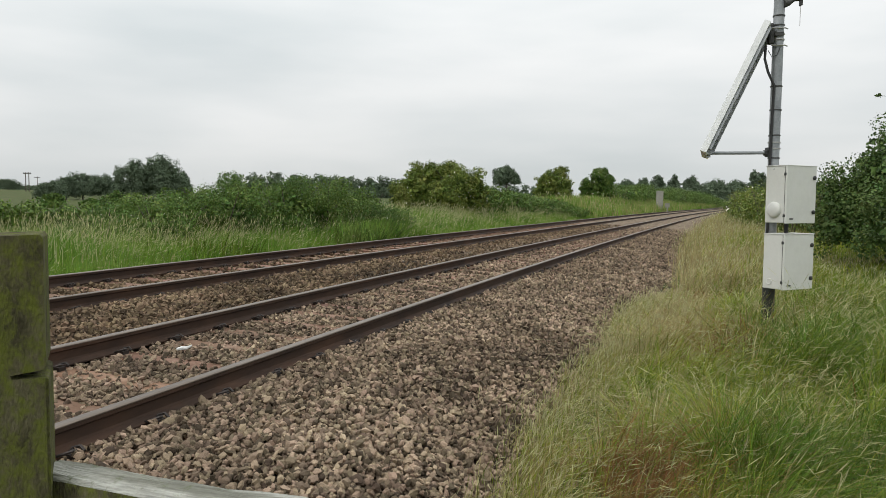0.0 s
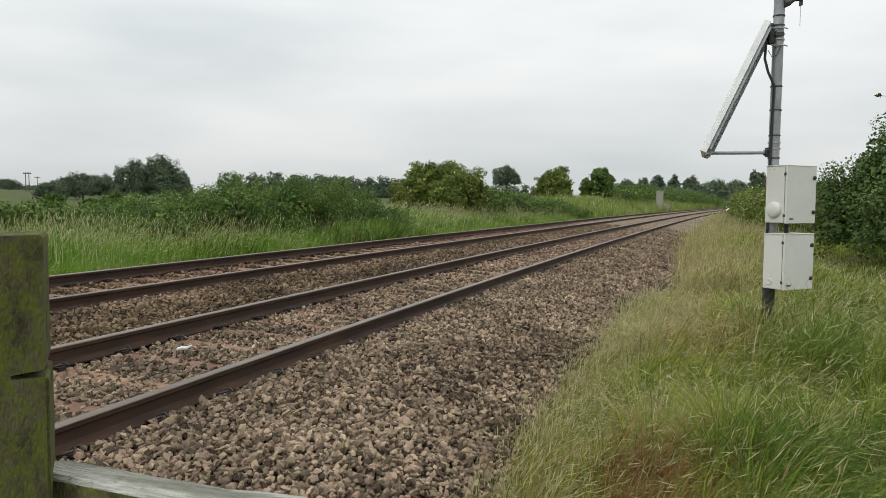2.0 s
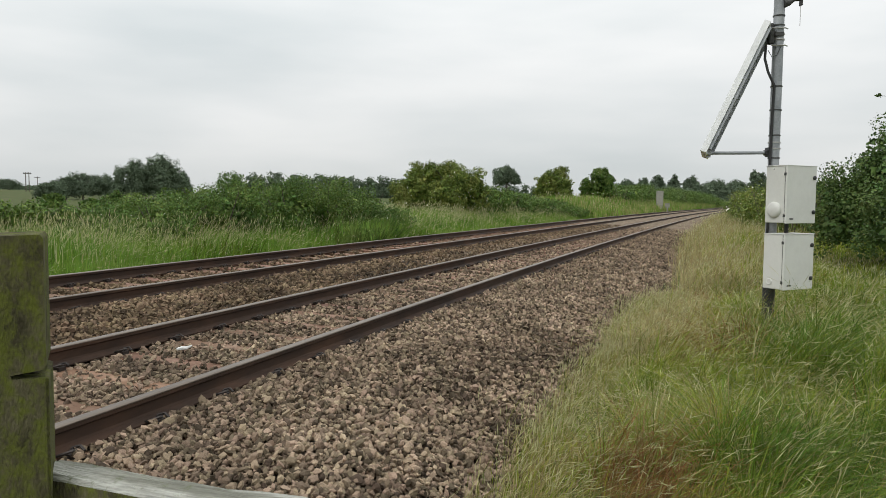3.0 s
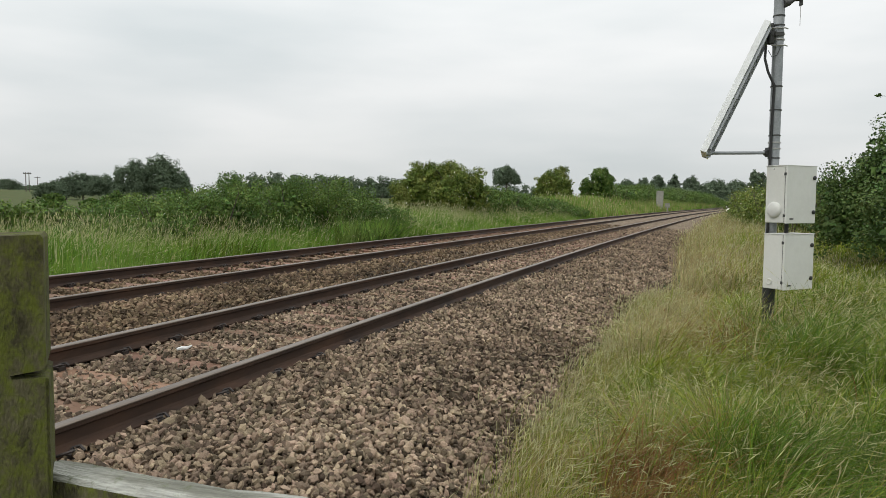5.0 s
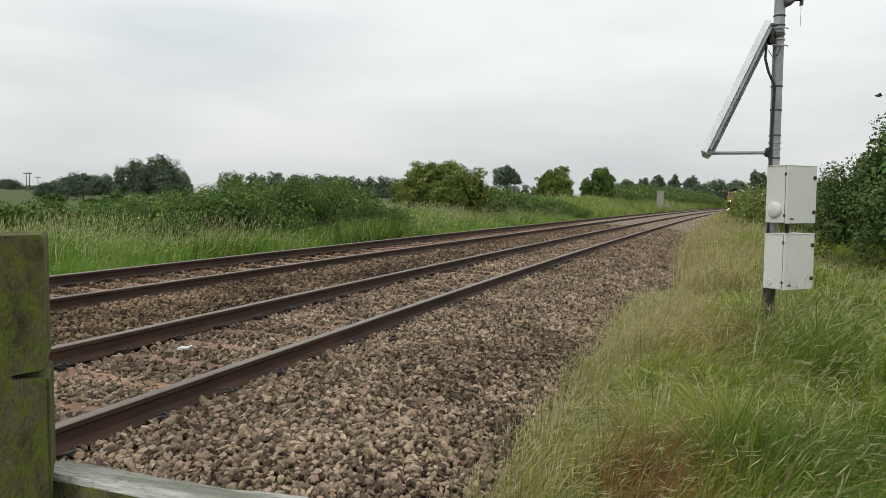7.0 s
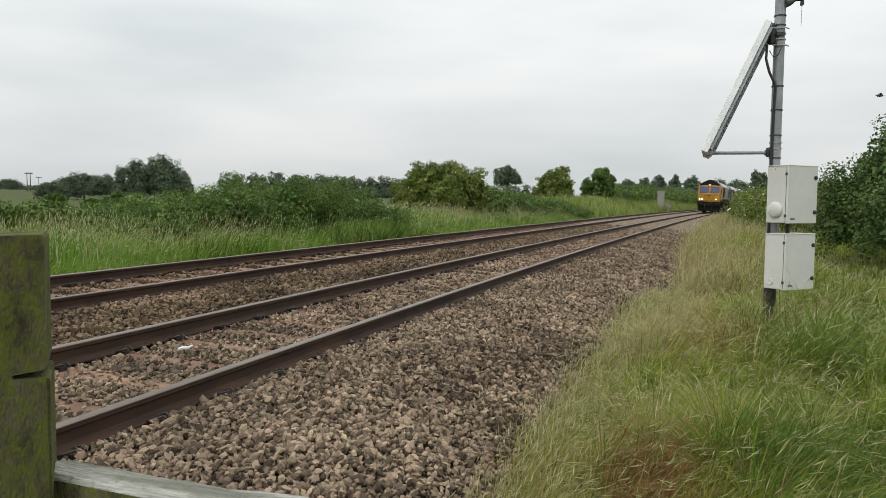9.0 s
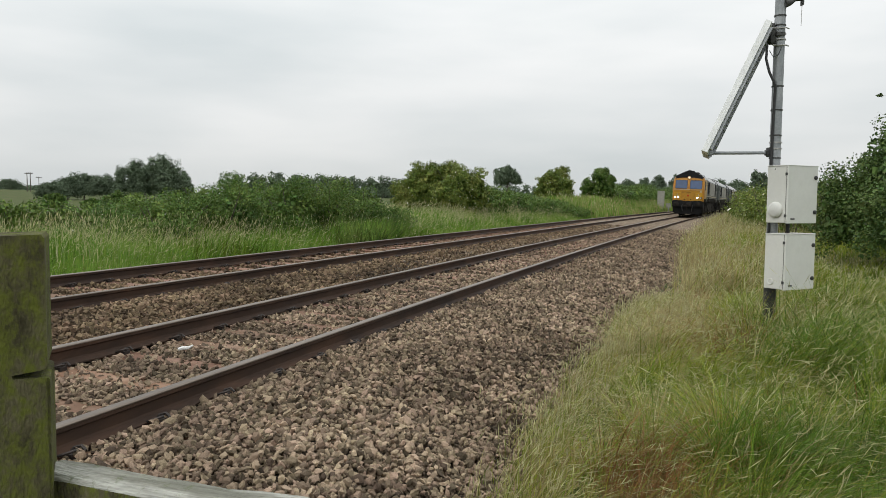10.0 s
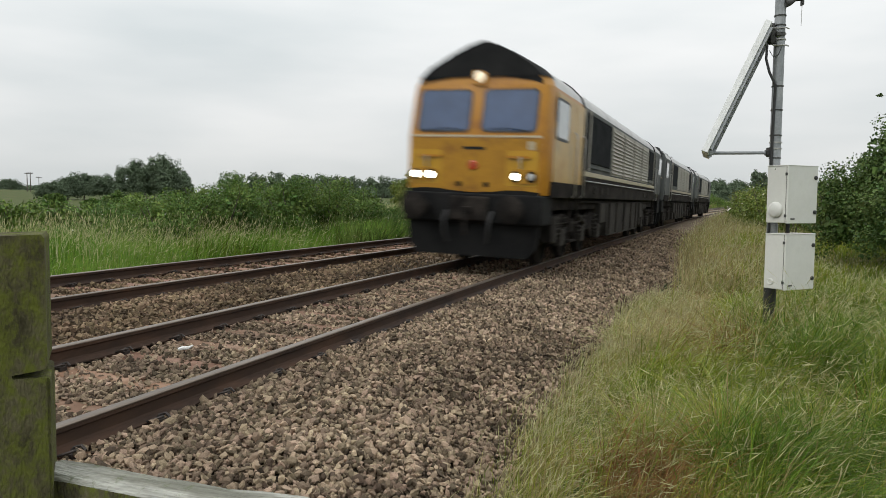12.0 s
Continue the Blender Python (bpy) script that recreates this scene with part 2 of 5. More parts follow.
def ground_z(x, y):
    """Lie of the land."""
    u = x - line_x(np.clip(y, -60, 460))
    near = np.interp(u, [-70, -30, -14, -9, -5.5, -4.5, 2.0, 2.8, 3.6, 5.0, 8.0, 14, 60], [-0.6, -0.7, -0.45, -0.15, -0.45, -0.9, -0.9, -0.58, -0.5, -0.3, -0.2, -0.3, -0.5])
    r = np.hypot(x, y)
    left = np.clip(-(x + 0.28 * y) / (r + 1), 0, 1)
    bank = np.interp(u, [-19, -13, -9.5, -5.8], [0.3, 1.0, 0.9, 0.0]) * np.clip((y - 18) / 55, 0, 1) * np.clip((400 - y) / 150, 0, 1) * 1.3
    return near + bank + np.clip((r - 90) / 260, 0, 1) ** 1.3 * (2.2 + 4.2 * left) + np.clip((r - 350) / 2500, 0, 1) * 8


def grid_mesh(name, us, ss, place, mat, smooth=True):
    U, S = np.meshgrid(us, ss)
    v = place(U, S).reshape(-1, 3)
    n, m = len(us), len(ss)
    i = (np.arange(m - 1)[:, None] * n + np.arange(n - 1)[None, :]).ravel()
    return mesh_of(name, v, quads=np.stack([i, i + 1, i + n + 1, i + n], -1), mats=[mat], smooth=smooth)


rand = np.random.default_rng(7)
xs = np.unique(np.concatenate([-np.geomspace(14, 2600, 34)[::-1], np.arange(-14, 12, 0.5), np.geomspace(12, 2600, 34)]))
ys = np.unique(np.concatenate([-np.geomspace(12, 900, 14)[::-1], np.arange(-12, 60, 1.0), np.geomspace(60, 3600, 60)]))
ground = tagged(new("ground", grid_mesh("ground", xs, ys, lambda X, Y: np.stack([X, Y, ground_z(X, Y)], -1), M_GROUND)),
                "rough green meadow ground beside the railway", "ground", kind="structure")

# ballast bed under the stones: near part darkened as gap shade, far part stone-coloured
us = np.linspace(-7.0, 3.3, 70)
ss = np.concatenate([np.arange(-12, 40, 0.15), np.arange(40, 120, 0.6), np.arange(120, 420, 3)])


def bed_place(U, S):
    p = on_line(U, S, bed_v(U) - 0.02 + 0.065 * np.clip((S - 30) / 15, 0, 1))
    p[..., 2] += np.random.default_rng(3).normal(0, 0.012, U.shape)
    return p


tagged(new("ballast_bed", grid_mesh("ballast_bed", us, ss[ss < 14], bed_place, M_BED_SHADE)), "compacted ballast bed under both tracks, darkened as shade between stones", "ballast", kind="structure")
tagged(new("ballast_bed", grid_mesh("ballast_bed", us, ss[ss > 13.8], bed_place, M_BED_FAR)), "pale stone-coloured ballast bed farther along both tracks", "ballast", kind="structure")


# loose stones: angular lumps
def lumps(kind, count, seed):
    r = np.random.default_rng(seed)
    bm = bmesh.new()
    if kind == "near":
        bmesh.ops.create_icosphere(bm, subdivisions=1, radius=1)
    else:
        bmesh.ops.create_cube(bm, size=1.3)
    bmesh.ops.triangulate(bm, faces=bm.faces)
    bm.verts.ensure_lookup_table()
    v = np.array([q.co[:] for q in bm.verts])
    f = np.array([[q.index for q in t.verts] for t in bm.faces])
    bm.free()
    if kind == "far":
        v = np.array([(1, 0, 0), (-1, 0, 0), (0, 1, 0), (0, -1, 0), (0, 0, 1), (0, 0, -1)], float)
        f = np.array([(0, 2, 4), (2, 1, 4), (1, 3, 4), (3, 0, 4), (2, 0, 5), (1, 2, 5), (3, 1, 5), (0, 3, 5)])
    shapes = []
    for _ in range(count):
        w = v * (1 + r.uniform(-0.25, 0.25, (len(v), 1))) + r.normal(0, 0.12, v.shape)
        # cut some faces flat
        for _ in range(5):
            d = r.normal(size=3)
            d /= np.linalg.norm(d)
            over = np.clip(w @ d - r.uniform(0.42, 0.72), 0, None)
            w = w - over[:, None] * d
        shapes.append(w * r.uniform(0.62, 1.28, 3) * np.array([1.15, 1.1, 0.78]))
    return np.array(shapes), f


def turns(r, n):
    q = r.normal(size=(n, 4))
    q /= np.linalg.norm(q, axis=1)[:, None]
    w, x, y, z = q.T
    return np.stack([1 - 2 * (y * y + z * z), 2 * (x * y - z * w), 2 * (x * z + y * w), 2 * (x * y + z * w), 1 - 2 * (x * x + z * z), 2 * (y * z - x * w),
                     2 * (x * z - y * w), 2 * (y * z + x * w), 1 - 2 * (x * x + y * y)], -1).reshape(n, 3, 3)


def stones(name, label, kind, n, s0, s1, size, seed, power=1.0, u0=-5.4, u1=3.1, mat=None):
    r = np.random.default_rng(seed)
    shapes, f = lumps(kind, 60, seed)
    u = r.uniform(u0, u1, n)
    s = s0 + (s1 - s0) * r.random(n) ** power
    foot = np.minimum.reduce([abs(u - c) for c in (0.7525, -0.7525, 0.7525 - SIX_FOOT, -0.7525 - SIX_FOOT)])
    bay = abs((s / 0.65) % 1 - 0.5) * 0.65
    gone = (foot < 0.085) | ((np.minimum(abs(u), abs(u + SIX_FOOT)) < 0.72) & (bay < 0.095) & (r.random(n) < 0.80))
    # the toe frays out into the grass
    toe = grass_edge(s) - 0.05
    gone |= (u > toe) & (r.random(n) < (u - toe) / 0.55)
    # nothing lies off to the side where the fence post shuts the line away
    at = on_line(u, s)
    gone |= (at[:, 0] < -1.36 * at[:, 1] - 0.4) & (s > 2.6) & (r.random(n) < 0.85)
    u, s = u[~gone], s[~gone]
    n = len(u)
    k = size * np.exp(np.clip(r.normal(0, 0.22, n), -0.4, 0.3))
    w = np.einsum("nij,nvj->nvi", turns(r, n), shapes[r.integers(0, len(shapes), n)]) * k[:, None, None]
    w += on_line(u, s, bed_v(u) + r.uniform(-1.2, 1.35, n) * k)[:, None, :]
    nv = shapes.shape[1]
    t = (f[None] + nv * np.arange(n)[:, None, None]).reshape(-1, 3)
    ob = new(name, mesh_of(name, w.reshape(-1, 3), tris=t, mats=[mat or M_STONE]))
    return tagged(ob, label, "ballast", kind="stuff")


stones("ballast_stones", "loose angular pinkish-grey granite ballast stones", "near", 23000, 2.6, 5.0, 0.0225, 11, 1.0, -0.85, 3.3)
stones("ballast_stones_further", "loose angular pinkish-grey granite ballast stones", "mid", 44000, 5.0, 11.0, 0.0238, 17, 1.0, -0.85, 3.4)
stones("ballast_stones_across", "loose angular grey-brown ballast stones round the far track", "mid", 27000, 3.2, 9.5, 0.0275, 13, 1.0, -5.4, -0.85, M_OLD)
stones("ballast_stones_beyond", "loose angular grey-brown ballast stones along the line", "far", 32000, 11.0, 40.0, 0.031, 12, 1.6, -0.85, 3.6)
stones("ballast_stones_far_track", "old dull brown ballast stones along the far track", "far", 22000, 9.5, 40.0, 0.033, 15, 1.6, -5.2, -0.85, M_OLD)
stones("ballast_stones_behind", "loose angular grey-brown ballast stones along the line", "far", 12000, -9.0, 2.6, 0.034, 14, 1.0, -3.2)

# ---------------------------------------------------------------- rails and sleepers
RAIL_WEB = [(-0.07, -0.159), (0.07, -0.159), (0.07, -0.148), (0.02, -0.128), (0.0105, -0.115), (0.0105, -0.052), (0.034, -0.036), (0.0355, -0.0145), (0.034, -0.0142),
            (-0.034, -0.0142), (-0.0355, -0.0145), (-0.034, -0.036), (-0.0105, -0.052), (-0.0105, -0.115), (-0.02, -0.128), (-0.07, -0.148)]
RAIL_TOP = [(-0.0358, -0.014), (-0.0345, -0.0065), (-0.029, -0.0022), (-0.013, 0.0), (0.013, 0.0), (0.029, -0.0022), (0.0345, -0.0065), (0.0358, -0.014)]


def swept(name, outline, u0, mat, parent, label="", v0=0.0):
    """A bar of constant section laid along the line."""
    s = np.concatenate([np.arange(-14, 60, 1.0), np.arange(60, 420, 4.0)])
    n = len(outline)
    v = np.concatenate([on_line(u0 + o[0], s, v0 + o[1])[:, None, :] for o in outline], axis=1).reshape(-1, 3)
    i = np.arange(len(s) - 1)[:, None] * n
    j = np.arange(n)[None, :]
    q = np.stack([i + j, i + (j + 1) % n, i + n + (j + 1) % n, i + n + j], -1).reshape(-1, 4)
    ob = new(name, mesh_of(name, v, quads=q, mats=[mat], smooth=name == "rail_head"))
    ob.parent = parent
    return tagged(ob, label)


def sleeper_mesh():
    bm = solid(-1.25, 1.25, -0.125, 0.125, -0.36, -0.168, 0.012)
    return bm


def clip_mesh():
    """A bent spring clip that holds the rail's foot."""
    bm = bmesh.new()
    tube(bm, [(0.0, -0.06, 0.0), (0.05, -0.06, 0.02), (0.085, -0.035, 0.035), (0.075, 0.0, 0.03), (0.03, 0.01, 0.015), (0.015, 0.035, 0.02), (0.045, 0.06, 0.03), (0.085, 0.05, 0.012)], 0.009, 6)
    box(bm, 0.03, 0.075, -0.035, 0.03, -0.02, 0.012)
    return bm


def track(name, label, u0):
    t = tagged(new(name), label, "railway track", "tracks of the double line", "structure")
    for side in (0.7525, -0.7525):
        rail = swept("rail", RAIL_WEB, u0 + side, M_RAIL, t)
        swept("rail_head", RAIL_TOP, u0 + side, M_HEAD, rail, "bright worn running surface")
    first, clip = None, None
    for k in range(-8, 150):
        m = line_pose((k + 0.5) * 0.65, u0)
        if first is None:
            first = piece = part("sleeper", sleeper_mesh(), M_SLEEPER, t, "", m)
        else:
            piece = again(first, t, m)
        if 2 <= k < 34:
            for side in (0.7525, -0.7525):
                for way in (1, -1):
                    at = pose(side + way * 0.055, 0, -0.148, 0, 0, 0 if way > 0 else 180)
                    if clip is None:
                        clip = part("rail_clip", clip_mesh(), M_CLIP, piece, "dark spring rail clip", at, True)
                    else:
                        again(clip, piece, at)
    return t


track("railway_track", "nearer railway track of rusty rails on stained sleepers", 0.0)
track("railway_track", "farther railway track of rusty rails on stained sleepers", -SIX_FOOT)


# ---------------------------------------------------------------- grass
def drift(x, y, k, seed):
    """Smooth chance variation over the land, about -1 to 1."""
    r = np.random.default_rng(seed)
    v = 0
    for _ in range(6):
        a, f, c = r.uniform(0, 6.28), k * r.uniform(0.5, 1.8), r.uniform(0, 6.28)
        v = v + np.sin((x * math.cos(a) + y * math.sin(a)) * f + c)
    return v / 3.2


def blades(name, label, x, y, height, width, mats, slots, seed, bend=0.45, lean=(0.0, 0.0), heads=0.0, wild=0.5, base=None, joints=3):
    """Bent blades of grass, three joints each, some with a seed head."""
    r = np.random.default_rng(seed)
    n = len(x)
    z = ground_z(x, y) - 0.03 if base is None else base
    h = height * np.exp(np.clip(r.normal(0, 0.2, n), -0.5, 0.26))
    a = r.uniform(0, 2 * np.pi, n)
    way = np.stack([np.cos(a) * wild + lean[0], np.sin(a) * wild + lean[1], 0 * a], -1)
    b = r.uniform(0, 2 * np.pi, n)
    side = np.stack([np.cos(b), np.sin(b), 0 * b], -1)
    foot = np.stack([x, y, z], -1)
    up = np.array([0, 0, 1.0])
    out = r.uniform(0.3, 1.25, n) * bend
    rows = []
    for t, w in {2: ((0.0, 0.8), (0.55, 1.0)), 3: ((0.0, 0.8), (0.4, 1.0), (0.75, 0.7)), 4: ((0.0, 0.8), (0.35, 1.0), (0.63, 0.85), (0.84, 0.55))}[joints]:
        c = foot + h[:, None] * (way * (out * t ** 1.8)[:, None] + up * (t - 0.5 * out * t ** 2.4)[:, None])
        half = side * (0.5 * width * w * (0.7 + 0.6 * r.random(n)))[:, None]
        rows += [c - half, c + half]
    rows.append(foot + h[:, None] * (way * out[:, None] + up * (1 - 0.5 * out)[:, None]))
    v = np.stack(rows, 1)
    nv = 2 * joints + 1
    i = nv * np.arange(n)[:, None]
    quads = np.concatenate([i + np.array([2 * j, 2 * j + 1, 2 * j + 3, 2 * j + 2]) for j in range(joints - 1)])
    tris = i + np.array([nv - 3, nv - 2, nv - 1])
    verts, slot = v.reshape(-1, 3), np.concatenate([slots] * joints)
    if heads:
        k = np.nonzero(r.random(n) < heads)[0]
        tip = v[k, nv - 1]
        d = tip - 0.5 * (v[k, nv - 3] + v[k, nv - 2])
        d /= np.linalg.norm(d, axis=1)[:, None] + 1e-6
        ln, wd = (0.10 * h[k] + 0.03)[:, None], (np.broadcast_to(width, n)[k][:, None] * 0.45 + 0.001)
        s2 = np.cross(d, side[k])
        lo, hi = tip - d * 0.02, tip + d * ln
        mid = tip + d * ln * 0.4
        hv = np.stack([lo, mid + side[k] * wd, hi, mid - side[k] * wd, mid + s2 * wd, mid - s2 * wd], 1)
        j = len(verts) + 6 * np.arange(len(k))[:, None]
        quads = np.concatenate([quads, j + np.array([0, 1, 2, 3]), j + np.array([0, 4, 2, 5])])
        verts = np.concatenate([verts, hv.reshape(-1, 3)])
        m = len(mats) - 1
        slot = np.concatenate([slots] * (joints - 1) + [np.full(2 * len(k), m), slots])
    ob = new(name, mesh_of(name, verts, quads=quads, tris=tris, mats=mats, slots=slot))
    return tagged(ob, label, "grass", kind="stuff")


def strew(r, n, x0, x1, y0, y1, toward=1.0):
    y = y0 + (y1 - y0) * r.random(n) ** toward
    return r.uniform(x0, x1, n), y


r = np.random.default_rng(21)


def cover(u, x, y, lo, fade):
    """Which places carry grass: beyond lo from the track, thin at the edge."""
    edge = lo + 0.12 * drift(x, y, 1.6, 5)
    return r.random(len(u)) < np.clip((u - edge) / fade, 0, 1)


# the near bank, on the camera's side: tussocks, in sheets that the wind rocks
x, y = strew(r, 9000, -1.2, 5.0, -6.0, 1.5)
keep = cover(x - line_x(y), x, y, 2.7, 0.8) & (np.hypot(x, y) > 0.9)
x, y = x[keep], y[keep]
blades("trodden_grass", "short trodden grass behind the timber fence", x, y, 0.16, 0.012, [M_GRASS, M_STRAW], (r.random(len(x)) < 0.3).astype(int), 44, 0.8, (0, 0), 0.0, 0.8, None, 2)
SHEETS, FEET = [], []
CELL = 0.32
# patches of withered brown grass: place and reach
WITHERED = [(-0.32, 4.15, 0.36), (0.24, 13.40, 0.55), (0.14, 7.76, 0.40)]
gx, gy = np.meshgrid(np.arange(-1.8, 6.6, CELL), np.arange(1.5, 15.0, CELL))
gx, gy = (gx + r.uniform(-0.14, 0.14, gx.shape)).ravel(), (gy + r.uniform(-0.14, 0.14, gy.shape)).ravel()
each = np.clip(np.interp(np.hypot(gx, gy), [2, 6, 10, 15], [310, 290, 170, 80]) * r.uniform(0.45, 1.5, len(gx)) * np.where(gx < 0.22 * gy + 0.7, 1.0, 0.22) * np.clip(0.85 + 0.75 * drift(gx, gy, 2.6, 71), 0.12, 1.5), 8, None).astype(int)
home = np.repeat(np.arange(len(gx)), each)
spread = np.stack([r.normal(0, 0.125, len(home)), r.normal(0, 0.125, len(home))], -1)
x, y = gx[home] + spread[:, 0], gy[home] + spread[:, 1]
keep = cover(x - line_x(y), x, y, grass_edge(y) - 0.1, 0.6) & (np.hypot(x, y) > 1.5)
x, y, home, spread = x[keep], y[keep], home[keep], spread[keep]
mood = r.normal(0, 0.55, len(gx))[home]
tone = 0.9 * drift(x, y, 0.9, 9) + mood + r.normal(0, 0.45, len(x))
dry = -0.15 + np.clip(1.5 - (x - line_x(y) - 2.6) / 1.45, -0.6, 1.5) * 0.9 + np.clip((y - 6) / 3.2, -1.25, 0.8) + 0.95 * ((x - line_x(y) < 3.9) & (y > 4.9)) - 0.75 * np.clip((x + 0.25) / 0.5, 0, 1) * np.clip((5.2 - y) / 1.0, 0, 1)
slots = np.where(tone + dry > 1.2, 1, 0)
wither = 0.4 * mood + r.normal(0, 0.3, len(x)) + 0.25 * drift(x, y, 2.0, 33)
for px, py, size in WITHERED:
    wither = np.maximum(wither, 1.75 - np.hypot(x - px, (y - py) * 0.6) / size + 0.6 * r.normal(0, 0.5, len(x)))
slots[wither > 0.85] = 2
stalk = r.random(len(x)) < 0.008 + 0.04 * np.clip((y - 4.2) / 0.8, 0, 1) * np.clip((10.5 - y) / 2, 0, 1) * np.clip(1.6 - (x - line_x(y) - 2.6) / 1.5, 0.15, 1)
# lush green grows to the right, and its dark colour fills in dim hollows
lush = -0.8 * mood + 0.8 * drift(x, y, 1.1, 35) + 0.7 * np.clip((x - line_x(y) - 3.7) / 0.9, -1, 1) + 0.4 * np.clip((6 - y) / 3, -1, 1) + 0.9 * np.clip((x + 0.1) / 0.5, 0, 1) * np.clip((5.6 - y) / 1.2, 0, 1) + r.normal(0, 0.3, len(x))
slots[(lush > 0.3) & (slots == 0)] = 3
slots[stalk] = 4
broad = np.where(stalk, 0.0032, np.interp(y, [2, 4, 7, 12], [0.0030, 0.0037, 0.0052, 0.0075]))
tall = (0.38 + 0.13 * drift(x, y, 1.0, 12) + 0.10 * np.clip((x + 0.5) / 3, 0, 1)) * np.exp(r.normal(0, 0.3, len(gx)))[home]
inward = x - line_x(y) - grass_edge(y)
tall = (tall + 0.36 * np.exp(-((x - 0.68) ** 2 + (y - 8.25) ** 2) / 0.3)) * np.clip(0.5 + inward / 1.1, 0.42, 1.0) * (1 + 0.3 * drift(x, y, 2.6, 71)) * (1 - 0.6 * np.clip((x - 1.5) / 0.8, 0, 1) * np.clip((y - 10) / 2, 0, 1))
tall = tall * np.clip(1.25 - np.hypot(*spread.T) / 0.3, 0.6, 1.2)
fan = spread / 0.19 + np.stack([np.sin(1.3 * gx + 2.1 * gy), np.cos(1.7 * gx - 1.2 * gy)], -1)[home] * 0.55 + np.array([0.34, -0.16])
patch = np.clip(((y - 1.6) / 1.7).astype(int), 0, 7) * 3 + np.clip(((x + 1.6) / 2.0).astype(int), 0, 2)
for k in np.unique(patch):
    m = patch == k
    SHEETS.append(blades("bank_grass", "long green and straw-coloured grass on the lineside bank", x[m], y[m], np.clip(tall[m], 0.16, 0.85), broad[m],
                         [M_GRASS, M_STRAW, M_RUST, M_LUSH_SHADED, M_SEED], slots[m], 100 + int(k), 1.05, (fan[m, 0], fan[m, 1]), 0.07 if y[m].mean() < 4.4 else 0.2, 0.75, None, 4 if y[m].mean() < 6 else 3 if y[m].mean() < 8.5 else 2))
# wisps of seeding grass: thin tall stalks with pale nodding heads
gx, gy = strew(r, 3800, -1.7, 3.2, 3.3, 14.0, 1.25)
keep = cover(gx - line_x(gy), gx, gy, grass_edge(gy) - 0.6, 1.0) & (gx < 0.22 * gy + 0.4)
gx, gy = gx[keep], gy[keep]
patch = np.clip(((gy - 3.3) / 3.6).astype(int), 0, 2)
for k in range(3):
    m = patch == k
    SHEETS.append(blades("seeding_grass", "thin pale seeding stalks nodding over the lineside bank", gx[m], gy[m], 0.56 + 0.1 * drift(gx[m], gy[m], 1.4, 66), 0.0026 + 0.0002 * gy[m],
                         [M_GRASS, M_STRAW, M_SEED], (r.random(m.sum()) < 0.6).astype(int), 140 + k, 0.95, (0.6, -0.15), 0.9, 0.45, None, 3))
for k, (y0, y1, n) in enumerate(((3.6, 6.6, 2200), (6.6, 9.6, 3000), (9.6, 13.6, 2600))):
    gy = r.uniform(y0, y1, n)
    gx = line_x(gy) + grass_edge(gy) + r.triangular(-0.45 + 0.25 * (k == 0), 0.15, 0.5, n)
    SHEETS.append(blades("toe_grass", "short thin wisps of pale grass over the ballast toe", gx, gy, 0.30 + 0.08 * drift(gx, gy, 2.0, 67), 0.0026 + 0.00025 * gy,
                         [M_GRASS, M_STRAW, M_SEED], (r.random(n) < 0.55).astype(int), 150 + k, 0.8, (0.45, -0.1), 0.5, 0.5, None, 3))
for ob in SHEETS:
    c = np.mean([ob.data.vertices[j].co[:] for j in range(0, len(ob.data.vertices), 50)], axis=0)
    foot = Matrix.Translation((c[0], c[1], float(ground_z(np.float64(c[0]), np.float64(c[1])))))
    ob.data.transform(foot.inverted())
    ob.matrix_basis = foot
    FEET.append(foot)
# the bank farther off: dry and tall
x, y = strew(r, 70000, -2.0, 9.0, 14.0, 75.0, 1.6)
keep = cover(x - line_x(y), x, y, grass_edge(y) - 0.15, 0.7) & (r.random(len(x)) < np.where(x < 0.22 * y + 1.5, 1, 0.25))
x, y = x[keep], y[keep]
tone = drift(x, y, 0.5, 14) + r.normal(0, 0.5, len(x)) + np.clip(1.8 - (x - line_x(y) - 2.6) / 2.0, -0.8, 1.4)
blades("bank_grass_beyond", "tall straw-coloured seeding grass beside the line", x, y, (0.62 + 0.42 * np.clip((y - 18) / 25, 0, 1) + 0.12 * drift(x, y, 0.7, 15)) * (1 - 0.72 * np.clip((x - 1.8) / 0.8, 0, 1) * np.clip((24 - y) / 4, 0, 1)), 0.012,
       [M_GRASS, M_STRAW, M_SEED], np.where(tone > 0.55, 1, 0), 41, 0.6, (0.3, -0.1), 0.2, 0.6, None, 2)
x, y = strew(r, 11000, -1.0, 9.0, 55.0, 135.0, 1.3)
x = x + line_x(y) + 2.9
blades("bank_grass_distant", "tall straw-coloured grass on the bank far along the line", x, y, 1.15 + 0.12 * drift(x, y, 0.3, 16), 0.035, [M_GRASS, M_STRAW, M_SEED], np.where(r.random(len(x)) < 0.6, 1, 0), 42, 0.5, (0.1, 0), 0.1, 0.5, None, 2)
# the verge on the far side of the line: a green sward, with tall pale seeding stalks over it
def verge_places(n, y1, toward):
    x, y = strew(r, n, -22.0, -8.4, 3.0, y1, toward)
    x = x + (line_x(y) + 3.97) * np.clip(1 - (y - 30) / 60, 0.6, 1)
    u = x - line_x(y)
    keep = (u < -5.2) & (r.random(n) < np.clip((-5.0 - u) / 0.8, 0, 1)) & (r.random(n) < np.clip(1.35 - (-u - 5) / 11, 0.15, 1))
    keep &= (x > -1.36 * y - 0.6) | (r.random(n) < 0.2)
    return x[keep], y[keep], u[keep]


